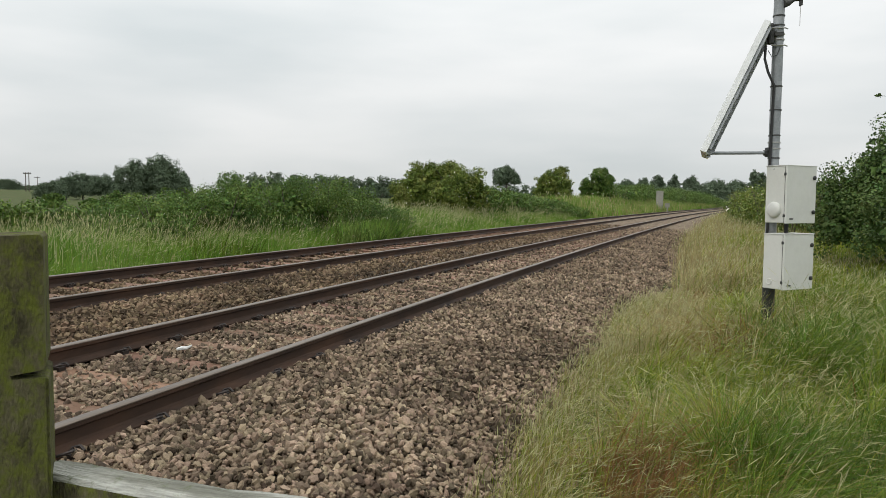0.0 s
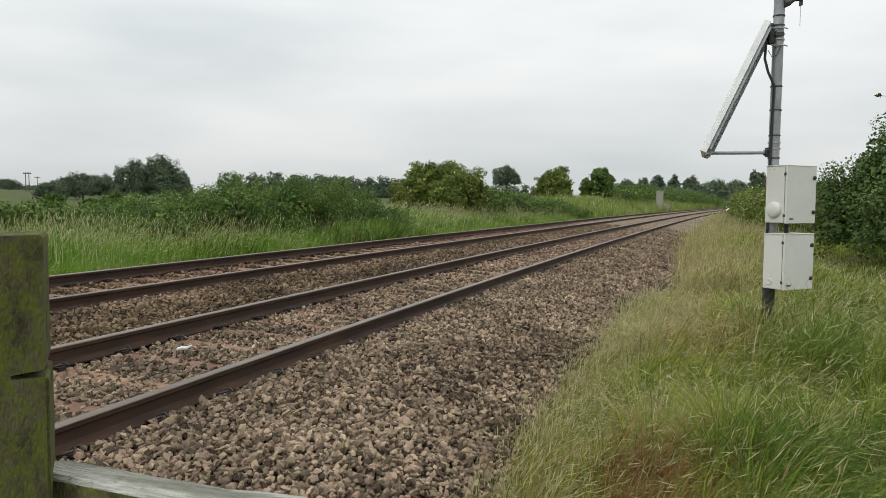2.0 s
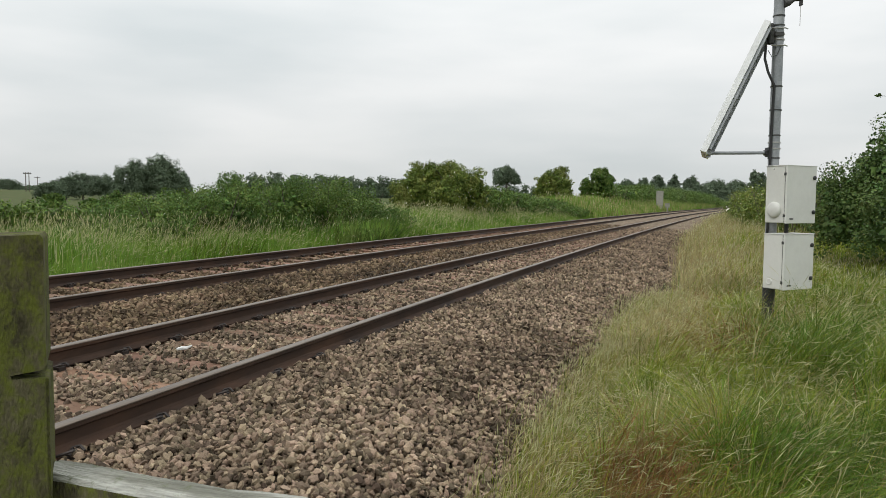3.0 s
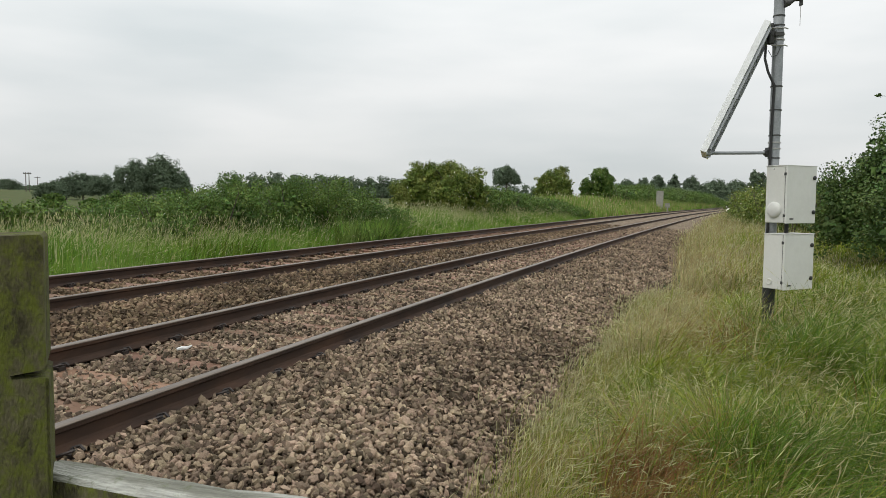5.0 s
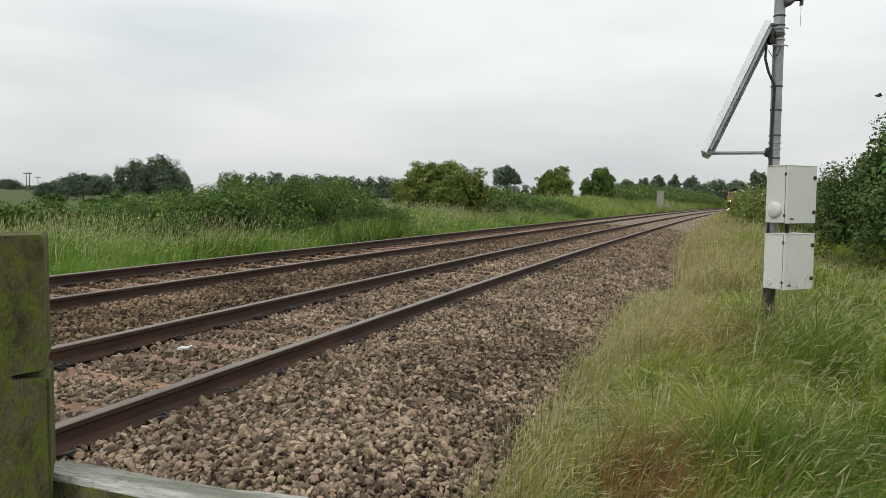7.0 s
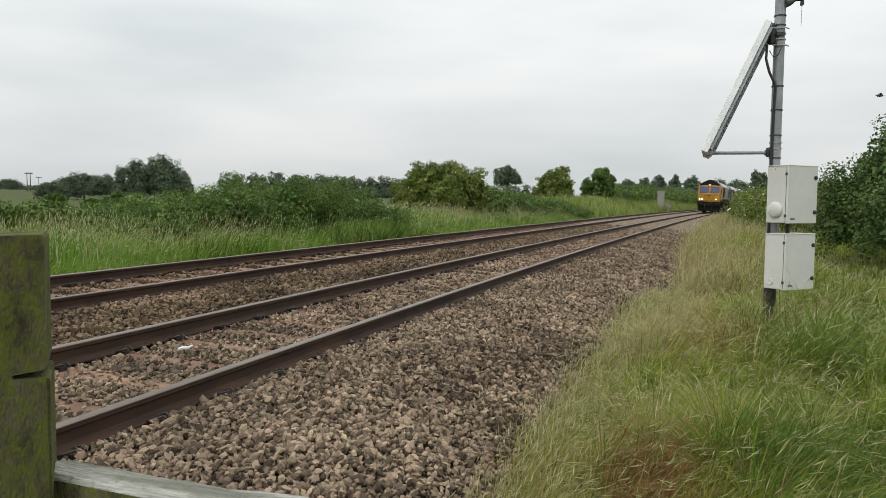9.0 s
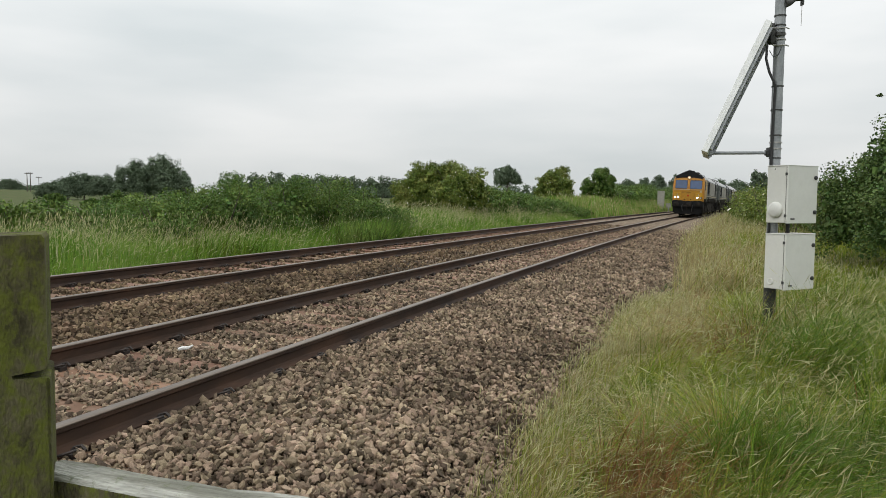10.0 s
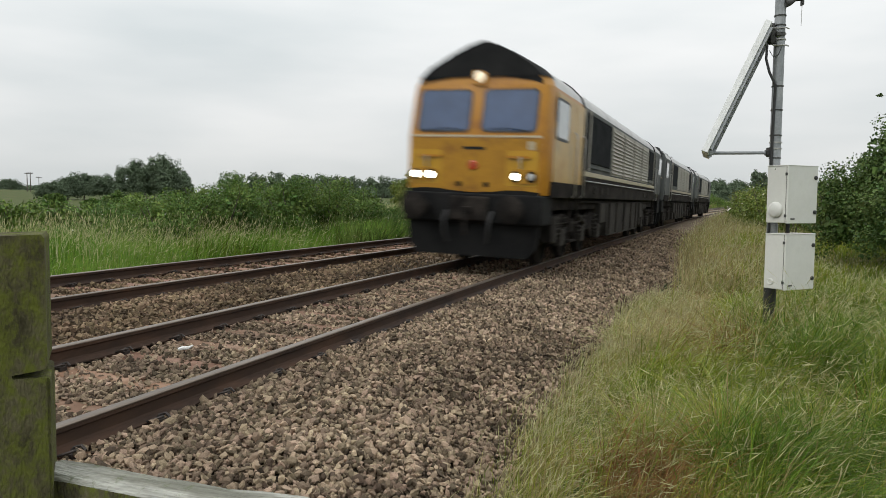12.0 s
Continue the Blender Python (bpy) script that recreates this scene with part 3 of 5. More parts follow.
x, y, u = verge_places(150000, 60.0, 1.1)
wind = (0.35 + 0.3 * drift(x, y, 1.7, 38), -0.1 + 0.3 * drift(x, y, 1.9, 39))
tall = 0.36 + 0.27 * np.clip((-u - 5.2) / 1.8, 0, 1) + 0.13 * drift(x, y, 1.3, 18) + 0.09 * drift(x, y, 3.1, 28)
weed = drift(x, y, 0.8, 29) + r.normal(0, 0.2, len(x)) > 0.75
blades("verge_grass", "lush green grass on the verge beyond the tracks", x, y, tall, 0.0095 + 0.0004 * y, [M_VERGE, M_STRAW, M_LUSH_SHADED], np.where(weed, 2, np.where(r.random(len(x)) < 0.03, 1, 0)), 51, 0.6, wind, 0.0, 0.5, None, 2)
x, y, u = verge_places(120000, 52.0, 1.0)
keep = r.random(len(x)) < np.clip((-u - 6.1) / 2.4, 0.02, 0.8) * np.clip(0.8 + 0.6 * drift(x, y, 1.0, 48), 0.1, 1)
x, y, u = x[keep], y[keep], u[keep]
tall = 0.72 + 0.24 * np.clip((-u - 6.2) / 2.5, 0, 1) + 0.10 * drift(x, y, 1.5, 49)
blades("verge_seed_grass", "tall pale seeding grass leaning over the verge beyond the tracks", x, y, tall, 0.006 + 0.00045 * y, [M_VERGE, M_SEED, M_SEED], np.where(r.random(len(x)) < 0.22, 1, 0), 53, 0.85, (0.45 + 0.25 * drift(x, y, 1.7, 38), -0.1), 0.85, 0.3, None, 2)
# a stand of dark tall weeds below the brambles
x, y = strew(r, 7000, -1.0, 1.0, 0.0, 1.0)
x, y = -10.2 + 0.75 * x - 1.1 * (y - 0.5), 19.4 + 5.2 * y
blades("tall_weeds", "stand of tall dark green weeds below the brambles", x, y, 0.85 + 0.2 * drift(x, y, 1.5, 58), 0.03, [M_LEAF, M_VERGE], (r.random(len(x)) < 0.35).astype(int), 59, 0.5, (0.2, -0.1), 0.0, 0.6, None, 2)
x, y = strew(r, 24000, -10.0, -4.5, 58.0, 210.0, 1.5)
x = x + line_x(y) - 1.5
u = x - line_x(y)
keep = u < -5.3
x, y = x[keep], y[keep]
blades("verge_grass_beyond", "tall pale green grass on the distant verge", x, y, 1.0 + 0.15 * drift(x, y, 0.3, 19), 0.05, [M_VERGE, M_STRAW, M_SEED],
       np.where(r.random(len(x)) < 0.3, 1, 0), 52, 0.4, (0.1, 0), 0.05, 0.5, None, 2)


# ---------------------------------------------------------------- bushes and trees
def leaves(name, lobes, n, size, mat, parent, seed, hollow=0.55, bloom=0.0, ragged=0.16, label="", tufts=15, heart=2.2):
    """A crown of many small leaves: each lobe (place, radii) breaks into tufts of leaves round a dim heart, with an uneven outline and gaps."""
    r = np.random.default_rng(seed)
    c = np.array([q[0] for q in lobes], float)
    rad = np.array([q[1] for q in lobes], float)
    # tufts on the lobes' skins
    d = r.normal(size=(len(lobes), tufts, 3))
    d[..., 2] = d[..., 2] + 0.35
    d /= np.linalg.norm(d, axis=2)[..., None]
    tc = (c[:, None] + d * rad[:, None] * (0.72 + r.normal(0, 0.3 * ragged, (len(lobes), tufts, 1)))).reshape(-1, 3)
    tr = (rad[:, None] * r.uniform(0.22, 0.38, (len(lobes), tufts, 1))).reshape(-1, 3)
    tr[:, 2] = np.minimum(tr[:, 2], 0.8 * tr[:, 0])
    share = tr[:, 0] * tr[:, 1] + tr[:, 0] * tr[:, 2] + tr[:, 1] * tr[:, 2]
    k = r.choice(len(tc), n, p=share / share.sum())
    d = r.normal(size=(n, 3))
    d /= np.linalg.norm(d, axis=1)[:, None]
    depth = 1 - (1 - hollow) * r.random(n) ** 1.7
    depth = np.where(r.random(n) < 0.018, r.uniform(1.0, 1.4, n), depth)
    p = tc[k] + d * tr[k] * depth[:, None]
    # the heart: larger leaves that close the crown
    core = r.random(n) < 0.2
    j = r.integers(0, len(lobes), n)
    p = np.where(core[:, None], c[j] + d * rad[j] * r.uniform(0.2, 0.62, n)[:, None], p)
    p += r.normal(0, 0.3 * size, p.shape)
    nrm = d + r.normal(0, 0.7, (n, 3)) + np.array([0, 0, 0.4])
    nrm /= np.linalg.norm(nrm, axis=1)[:, None]
    t = np.cross(nrm, r.normal(size=(n, 3)))
    t /= np.linalg.norm(t, axis=1)[:, None] + 1e-9
    b = np.cross(nrm, t)
    ln = (size * np.exp(r.normal(0, 0.3, n)) * np.where(core, heart, 1.0))[:, None]
    v = np.stack([p - t * ln * 0.5, p + b * ln * 0.34 + nrm * ln * 0.06, p + t * ln * 0.5, p - b * ln * 0.34 + nrm * ln * 0.06], 1).reshape(-1, 3)
    q = 4 * np.arange(n)[:, None] + np.arange(4)
    mats, slots = [mat], None
    if bloom:
        mats = [mat, M_BLOOM]
        slots = ((r.random(n) < bloom) & (depth > 0.9) & ~core).astype(int)
    ob = new(name, mesh_of(name, v, quads=q, mats=mats, slots=slots))
    ob.parent = parent
    return tagged(ob, label)


def limbs(bm, foot, top, spread, r, width, count=5):
    tube(bm, [foot, Vector(foot).lerp(Vector(top), 0.5) + Vector((r.normal(0, 0.05), r.normal(0, 0.05), 0)), top], [width, width * 0.7, width * 0.25], 7)
    for _ in range(count):
        s = Vector(foot).lerp(Vector(top), r.uniform(0.25, 0.75))
        a = r.uniform(0, 6.28)
        e = s + Vector((math.cos(a) * spread * r.uniform(0.5, 0.9), math.sin(a) * spread * r.uniform(0.5, 0.9), (top[2] - foot[2]) * r.uniform(0.15, 0.4)))
        tube(bm, [s, s.lerp(e, 0.55) + Vector((0, 0, 0.05 * spread)), e], [width * 0.5, width * 0.3, width * 0.08], 5)


def bush(name, label, category, x, y, rx, ry, height, n, size, mat, seed, lobes=7, bloom=0.0, group="", skirt=0.1, turn=0.0, trunk=True, plump=(0.3, 0.46), heart=2.2):
    """A bush or small tree: stems, limbs and a crown of leaves, standing on the land at x, y."""
    r = np.random.default_rng(seed)
    z = float(ground_z(np.float64(x), np.float64(y)))
    thing = tagged(new(name), label, category, group)
    thing.matrix_basis = pose(x, y, z, 0, 0, turn)
    made = []
    low = skirt * height
    for i in range(lobes):
        a, d = 2.4 * i + r.uniform(-0.4, 0.4), math.sqrt((i + 0.3) / lobes)
        dome = math.sqrt(max(0.0, 1 - 0.62 * d * d))
        rz = (height - low) * r.uniform(0.20, 0.30)
        top = low + (height - low) * dome * r.uniform(0.88, 1.03)
        lx, ly = rx * d * 0.74 * math.cos(a), ry * d * 0.74 * math.sin(a)
        k = r.uniform(*plump)
        made.append(((lx, ly, top - rz), (rx * k, ry * k, rz)))
        # a lower lobe fills the flank
        made.append(((lx * 1.05, ly * 1.05, low + (top - low) * 0.36), (rx * k * 1.05, ry * k * 1.05, (top - low) * 0.38)))
    leaves("crown", made, n, size, mat, thing, seed + 1, bloom=bloom, ragged=0.26, heart=heart)
    if trunk:
        bm = bmesh.new()
        limbs(bm, (0, 0, -0.1), (0.1 * rx, 0, height * 0.72), min(rx, ry) * 0.8, r, 0.022 * height + 0.02, 7)
        part("trunk", bm, M_BARK, thing, "", None, True)
    return thing


def hedge_bank(name, label, path, width, heights, n, size, mat, seed, bloom=0.0, category="hedge"):
    """A long mound of scrub along a path of (x, y)."""
    r = np.random.default_rng(seed)
    pts = np.array(path, float)
    along = np.concatenate([[0], np.cumsum(np.hypot(*np.diff(pts, axis=0).T))])
    total = along[-1]
    step = width * 0.42
    made = []
    for d in np.arange(0, total + step, step):
        for side in (-0.3, 0.3):
            q = min(d + r.uniform(-0.3, 0.3) * step, total)
            x, y = np.interp(q, along, pts[:, 0]) + side * width * r.uniform(0.5, 1.2), np.interp(q, along, pts[:, 1]) + r.uniform(-0.2, 0.2) * width
            h = np.interp(q / total, np.linspace(0, 1, len(heights)), heights) * r.uniform(0.9, 1.05)
            z = float(ground_z(np.float64(x), np.float64(y)))
            made.append(((x, y, z + 0.42 * h), (width * r.uniform(0.36, 0.5), width * r.uniform(0.36, 0.5), 0.58 * h)))
    thing = tagged(new(name), label, category)
    leaves("foliage", made, n, size, mat, thing, seed + 1, 0.62, bloom, 0.08)
    bm = bmesh.new()
    for c, q in made:
        foot = Vector((c[0], c[1], c[2] - 0.72 * q[2] - 0.1))
        for _ in range(3):
            e = Vector((c[0] + r.uniform(-0.7, 0.7) * q[0], c[1] + r.uniform(-0.7, 0.7) * q[1], c[2] + 0.7 * q[2]))
            tube(bm, [foot, foot.lerp(e, 0.5) + Vector((0, 0, 0.1)), e], [0.03, 0.02, 0.006], 5)
    tagged(part("stem", bm, M_BARK, thing, "", None, True), kind="stuff")
    return thing


def px_place(deg, dist):
    """A place seen in a direction, degrees to the right of the line, at a distance."""
    return dist * math.sin(radians(deg)), dist * math.cos(radians(deg))


# left of the line
hedge_bank("bramble_bank", "broad mound of dense green bramble and dog rose", [(-14.0, 15.2), (-13.8, 17.3), (-13.2, 20.2), (-12.6, 23.2), (-12.1, 26.0)], 2.8,
           [1.35, 1.9, 2.25, 2.3, 2.2, 1.9, 1.2], 130000, 0.05, M_LEAF, 61, 0.005, "bramble")
hedge_bank("scrub_hedge", "low hedge of mixed green scrub by the meadow", [(-23.5, 15.0), (-20.9, 17.1), (-18.3, 19.8), (-16.5, 21.6)], 2.2, [1.7, 1.75, 1.6, 1.75], 34000, 0.085, M_LEAF, 63, 0.002)
bush("elder_bush", "spreading elder bush in white bloom on the verge", "bush", -13.0, 36.5, 2.9, 2.3, 3.5, 52000, 0.085, M_ELDER, 65, 13, 0.018, plump=(0.24, 0.36))
hedge_bank("scrub_hedge", "low dense hedge of green scrub along the verge", [(-12.6, 36.5), (-11.8, 43.0), (-10.6, 50.0), (-9.6, 56.0)], 2.6, [1.9, 2.0, 1.6, 1.3, 0.9], 48000, 0.085, M_LEAF, 67)
bush("hawthorn_bush", "round hawthorn bush in blossom on the verge", "bush", -13.0, 68.5, 2.4, 2.2, 3.8, 26000, 0.11, M_ELDER, 69, 7, 0.02, "verge bushes")
bush("hawthorn_bush", "round dark hawthorn bush beside the far track", "bush", -11.0, 83.0, 2.3, 2.2, 4.4, 28000, 0.11, M_LEAF, 71, 7, 0.03, "verge bushes")
hedge_bank("lineside_hedge", "tall hedge of mixed trees curving with the line", [(-10.0, 88.0), (-9.0, 105.0), (-7.0, 125.0), (-3.2, 150.0), (1.0, 180.0), (5.0, 215.0)], 4.0,
           [2.5, 3.1, 2.4, 3.3, 2.5, 3.0, 1.7, 1.2], 52000, 0.14, M_LEAF, 73)
# right of the line
bush("hawthorn_bush", "big dense hawthorn bush at the edge of the bank", "bush", 4.95, 19.6, 2.7, 3.2, 3.65, 78000, 0.058, M_HAW, 75, 11, 0.0, skirt=0.03)
bush("hawthorn_bush", "big dense hawthorn bush at the edge of the bank", "bush", 4.7, 15.7, 1.95, 1.9, 2.55, 40000, 0.054, M_HAW, 76, 9, 0.0, skirt=0.02)
hedge_bank("rose_hedge", "bright green hedge with white dog roses along the bank", [(3.7, 29.0), (3.15, 37.0), (2.95, 46.0), (3.5, 57.0), (5.7, 68.0), (8.6, 80.0)], 2.6, [2.6, 2.7, 2.6, 2.8, 3.0, 3.0], 66000, 0.08, M_ELDER, 77, 0.022)
hedge_bank("lineside_hedge", "hedge of dark scrub beside the line far away", [(9.5, 80.0), (13.0, 110.0), (17.0, 140.0), (22.0, 175.0)], 5.0, [3.4, 4.4, 4.6, 5.0], 26000, 0.24, M_HAW, 79)


# far trees: direction from the line, distance, half width, height of the top over the rails
FAR = [
       (-50.16, 380, 5.0, 10.2, "lone round tree standing in the far pasture"),
       (-47.57, 170, 2.9, 5.0, "dark bushy tree by the far field"),
       (-46.67, 175, 3.0, 5.7, "dark broad tree by the far field"),
       (-45.65, 178, 3.8, 7.1, "dark broad tree by the far field"),
       (-44.24, 172, 3.5, 6.4, "dark broad tree by the far field"),
       (-42.39, 165, 3.8, 9.1, "tall spreading oak above the far field"),
       (-40.61, 165, 5.4, 10.6, "tall spreading oak above the far field"),
       (-39.09, 170, 2.1, 7.4, "dark broad tree by the far field"),
       (-14.64, 230, 4.3, 12.6, "tall tree with a bare stem on the skyline"),
       (-5.45, 210, 2.6, 8.6, "dark tree beyond the lineside hedge"),
       (-4.29, 150, 2.1, 6.0, "dark tree beyond the lineside hedge"),
       (-3.18, 330, 3.8, 14.5, "tall round tree on the skyline"),
       (-2.05, 330, 3.3, 13.5, "tall round tree on the skyline"),
       (-0.81, 330, 4.3, 13.3, "tall round tree on the skyline"),
       (1.04, 400, 8.0, 14.9, "broad haze-greyed tree on the skyline"),
       (2.38, 430, 6.7, 15.2, "broad haze-greyed tree on the skyline"),
       (3.71, 110, 1.5, 6.2, "green tree above the rose hedge"),
      ]


# far crowns carry the haze in their leaf colour
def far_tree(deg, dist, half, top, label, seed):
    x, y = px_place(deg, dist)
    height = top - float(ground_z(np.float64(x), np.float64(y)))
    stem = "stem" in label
    return bush("tree", label, "tree", x, y, half * 1.15, half * 1.15, height * 1.05, 11000, max(0.16, height * 0.025), M_FAR_HAZE, seed, 9, 0.0, "trees on the skyline", 0.42 if stem else 0.05, heart=3.0)


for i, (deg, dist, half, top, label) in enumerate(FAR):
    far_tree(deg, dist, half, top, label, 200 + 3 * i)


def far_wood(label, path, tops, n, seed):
    """A far wood: many crowns in a row, as one sheet of foliage with haze in its colour."""
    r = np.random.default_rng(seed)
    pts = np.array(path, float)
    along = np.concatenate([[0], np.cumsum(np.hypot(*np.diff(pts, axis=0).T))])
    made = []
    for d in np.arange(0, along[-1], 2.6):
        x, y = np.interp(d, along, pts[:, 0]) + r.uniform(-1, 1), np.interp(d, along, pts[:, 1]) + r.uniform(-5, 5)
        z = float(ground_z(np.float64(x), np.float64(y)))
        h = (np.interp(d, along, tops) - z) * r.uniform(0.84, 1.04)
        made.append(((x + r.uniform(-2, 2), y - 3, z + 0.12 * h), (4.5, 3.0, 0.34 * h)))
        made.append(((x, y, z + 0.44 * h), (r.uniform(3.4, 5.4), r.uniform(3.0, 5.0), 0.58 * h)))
    ob = leaves("far_wood", made, n, 0.62, M_FAR_HAZE, None, seed, 0.6, 0.0, 0.1, "", 8, 2.6)
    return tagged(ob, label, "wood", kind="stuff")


far_wood("long wood of haze-greyed trees on the skyline", [(-195.0, 279.0), (-186.0, 285.0), (-175.0, 292.0), (-164.0, 298.0), (-153.0, 304.0), (-143.0, 308.0), (-134.0, 313.0), (-125.0, 316.0)],
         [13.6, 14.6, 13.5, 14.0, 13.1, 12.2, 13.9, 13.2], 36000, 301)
far_wood("distant haze-greyed wood behind the verge bushes", [(-147.0, 372.0), (-129.0, 379.0), (-111.0, 384.0), (-93.0, 389.0), (-81.0, 392.0)],
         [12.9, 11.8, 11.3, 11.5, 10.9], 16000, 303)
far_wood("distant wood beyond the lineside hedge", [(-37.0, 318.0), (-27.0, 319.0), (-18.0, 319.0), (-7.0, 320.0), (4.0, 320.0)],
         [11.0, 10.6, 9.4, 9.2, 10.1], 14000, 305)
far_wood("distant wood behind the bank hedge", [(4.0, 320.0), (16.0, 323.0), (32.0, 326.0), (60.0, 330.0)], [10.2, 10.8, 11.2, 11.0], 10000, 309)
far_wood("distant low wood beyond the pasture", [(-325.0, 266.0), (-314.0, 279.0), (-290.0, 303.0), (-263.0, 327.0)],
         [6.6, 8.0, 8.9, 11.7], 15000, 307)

# shrubs in the pasture
for i, (deg, dist, half, height) in enumerate(((-47.47, 95, 1.6, 2.2), (-45.18, 88, 1.3, 1.7), (-43.54, 92, 1.8, 2.4))):
    x, y = px_place(deg, dist)
    bush("shrub", "small round dark green shrub in the pasture", "shrub", x, y, half, half, height, 2600, 0.17, M_LEAF, 260 + 3 * i, 6, 0.0, "shrubs in the pasture")


# ---------------------------------------------------------------- the train: three diesel locomotives
M_YELLOW = surf("warning_yellow_paint", [(0.29, 0.115, 0.007), (0.39, 0.168, 0.008), (0.43, 0.19, 0.009)], 2.2, 26, 0.36, bump=0.06, depth=0.002, grain=0.12, spec=0.45)
M_NOSE = surf("grimy_yellow_nose_paint", [(0.30, 0.142, 0.006), (0.37, 0.182, 0.007), (0.23, 0.10, 0.007)], 2.6, 26, 0.34, bump=0.06, depth=0.002, grain=0.15, spec=0.45)
M_PATCH = surf("fresh_yellow_paint", [(0.40, 0.215, 0.009), (0.46, 0.255, 0.011)], 2.6, 26, 0.34, bump=0.05, depth=0.002, grain=0.1)
M_BUFF = surf("grimy_cab_side_paint", [(0.38, 0.215, 0.05), (0.46, 0.30, 0.10), (0.32, 0.23, 0.10)], 1.5, 26, 0.4, bump=0.05, depth=0.002, grain=0.1)
M_BODY = surf("dark_blue_grey_paint", [(0.040, 0.044, 0.044), (0.065, 0.070, 0.068), (0.10, 0.102, 0.094)], 1.2, 20, 0.6, bump=0.06, depth=0.002, streak=(1, 1, 0.35), spec=0.18)
# grey raised to carry the sky's reflection on the louvres
M_LOUVRE = surf("weathered_grey_louvres", [(0.27, 0.255, 0.22), (0.39, 0.37, 0.32)], 1.4, 25, 0.65, bump=0.05, depth=0.002, spec=0.2)
M_DARK = surf("black_mesh_panel", [(0.012, 0.013, 0.014), (0.03, 0.032, 0.034)], 3, 90, 0.95, bump=0.3, depth=0.004, spec=0.03)
M_ROOF = surf("pale_grey_roof_paint", [(0.30, 0.305, 0.30), (0.40, 0.40, 0.39), (0.22, 0.22, 0.215)], 0.9, 18, 0.45, bump=0.05, depth=0.003)
M_BLACK = surf("sooty_black_paint", [(0.006, 0.0065, 0.007), (0.014, 0.014, 0.014)], 2, 30, 0.75, bump=0.15, depth=0.004, spec=0.12)
M_UNDER = surf("brake_dust_black_iron", [(0.010, 0.0095, 0.009), (0.024, 0.021, 0.019), (0.04, 0.035, 0.03)], 2.5, 30, 0.95, bump=0.3, depth=0.006, spec=0.06)
M_TANK = surf("streaked_grey_tank", [(0.022, 0.021, 0.019), (0.06, 0.055, 0.049), (0.015, 0.014, 0.013)], 2.0, 24, 0.95, spec=0.06, bump=0.15, depth=0.005, streak=(1, 1, 0.3))
M_CREAM = surf("cream_solebar_stripe", [(0.33, 0.275, 0.17), (0.40, 0.34, 0.23)], 1.5, 30, 0.45, bump=0.05)
M_RED = surf("red_lens", [(0.34, 0.04, 0.012), (0.42, 0.06, 0.018)], 8, 60, 0.25, bump=0)
M_STEEL = surf("worn_steel", [(0.30, 0.29, 0.27), (0.45, 0.44, 0.42)], 8, 60, 0.4, 0.7, 0.1)
M_RUBBER = surf("window_rubber", [(0.012, 0.012, 0.013), (0.022, 0.022, 0.022)], 12, 80, 0.5, bump=0.1)
# blue base colour stands for the sky reflected in the windscreens
M_GLASS = surf("windscreen_glass", [(0.022, 0.05, 0.12), (0.035, 0.07, 0.16)], 0.8, 4, 0.04, bump=0)
M_GLASS.node_tree.nodes["Principled BSDF"].inputs["IOR"].default_value = 1.75
# pale base colour holds the sky's glare on the side panes
M_SIDE_SKY = surf("side_window_glass", [(0.26, 0.285, 0.29), (0.34, 0.365, 0.37)], 0.8, 4, 0.08, 0.4, bump=0)
M_LAMP = surf("lit_headlamp", [(1.0, 0.95, 0.82)], 1, 10, 0.2, bump=0, glow=10.0)
M_LAMP_DIM = surf("lit_marker_lamp", [(0.80, 0.66, 0.40)], 1, 10, 0.2, bump=0, glow=0.4)
M_LENS = surf("unlit_lamp_lens", [(0.35, 0.35, 0.34), (0.5, 0.5, 0.48)], 10, 60, 0.1, bump=0)

FACE = -10.1
HALF = [(1.32, 0.97), (1.5, 0.985), (2.3, 1.0), (3.0, 0.985), (3.2, 0.97), (3.34, 0.925), (3.52, 0.785), (3.74, 0.495), (3.905, 0.23), (3.975, 0.06), (3.98, 0.0)]


def rake(z):
    return 0.30 * max(0.0, z - 2.25) / 1.6


def shell(stations, lo, hi):
    """Skin between heights lo and hi; stations: (y, half width, share of the rake), with both flanks."""
    bm = bmesh.new()
    prof = [(z, w) for z, w in HALF if lo - 1e-6 <= z <= hi + 1e-6]
    rings = []
    for y, half, k in stations:
        ring = [bm.verts.new((-w * half, y + k * rake(z), z)) for z, w in prof]
        other = [bm.verts.new((w * half, y + k * rake(z), z)) for z, w in prof[::-1] if w > 0]
        rings.append((ring, other))
    for (a, b), (c, d) in zip(rings, rings[1:]):
        for r0, r1 in ((a, c), (b, d)):
            for i in range(len(r0) - 1):
                bm.faces.new((r0[i], r0[i + 1], r1[i + 1], r1[i]))
        if prof[-1][1] == 0:
            bm.faces.new((a[-1], b[0], d[0], c[-1]))
    # the end face, row by row, with columns
    a, b = rings[0]
    left, right = a, b[::-1]
    for i in range(min(len(left), len(right)) - 1):
        bm.faces.new((left[i], right[i], right[i + 1], left[i + 1]))
    if prof[-1][1] == 0:
        bm.faces.new((left[-2], right[-1], left[-1]))
    bmesh.ops.recalc_face_normals(bm, faces=bm.faces)
    return bm


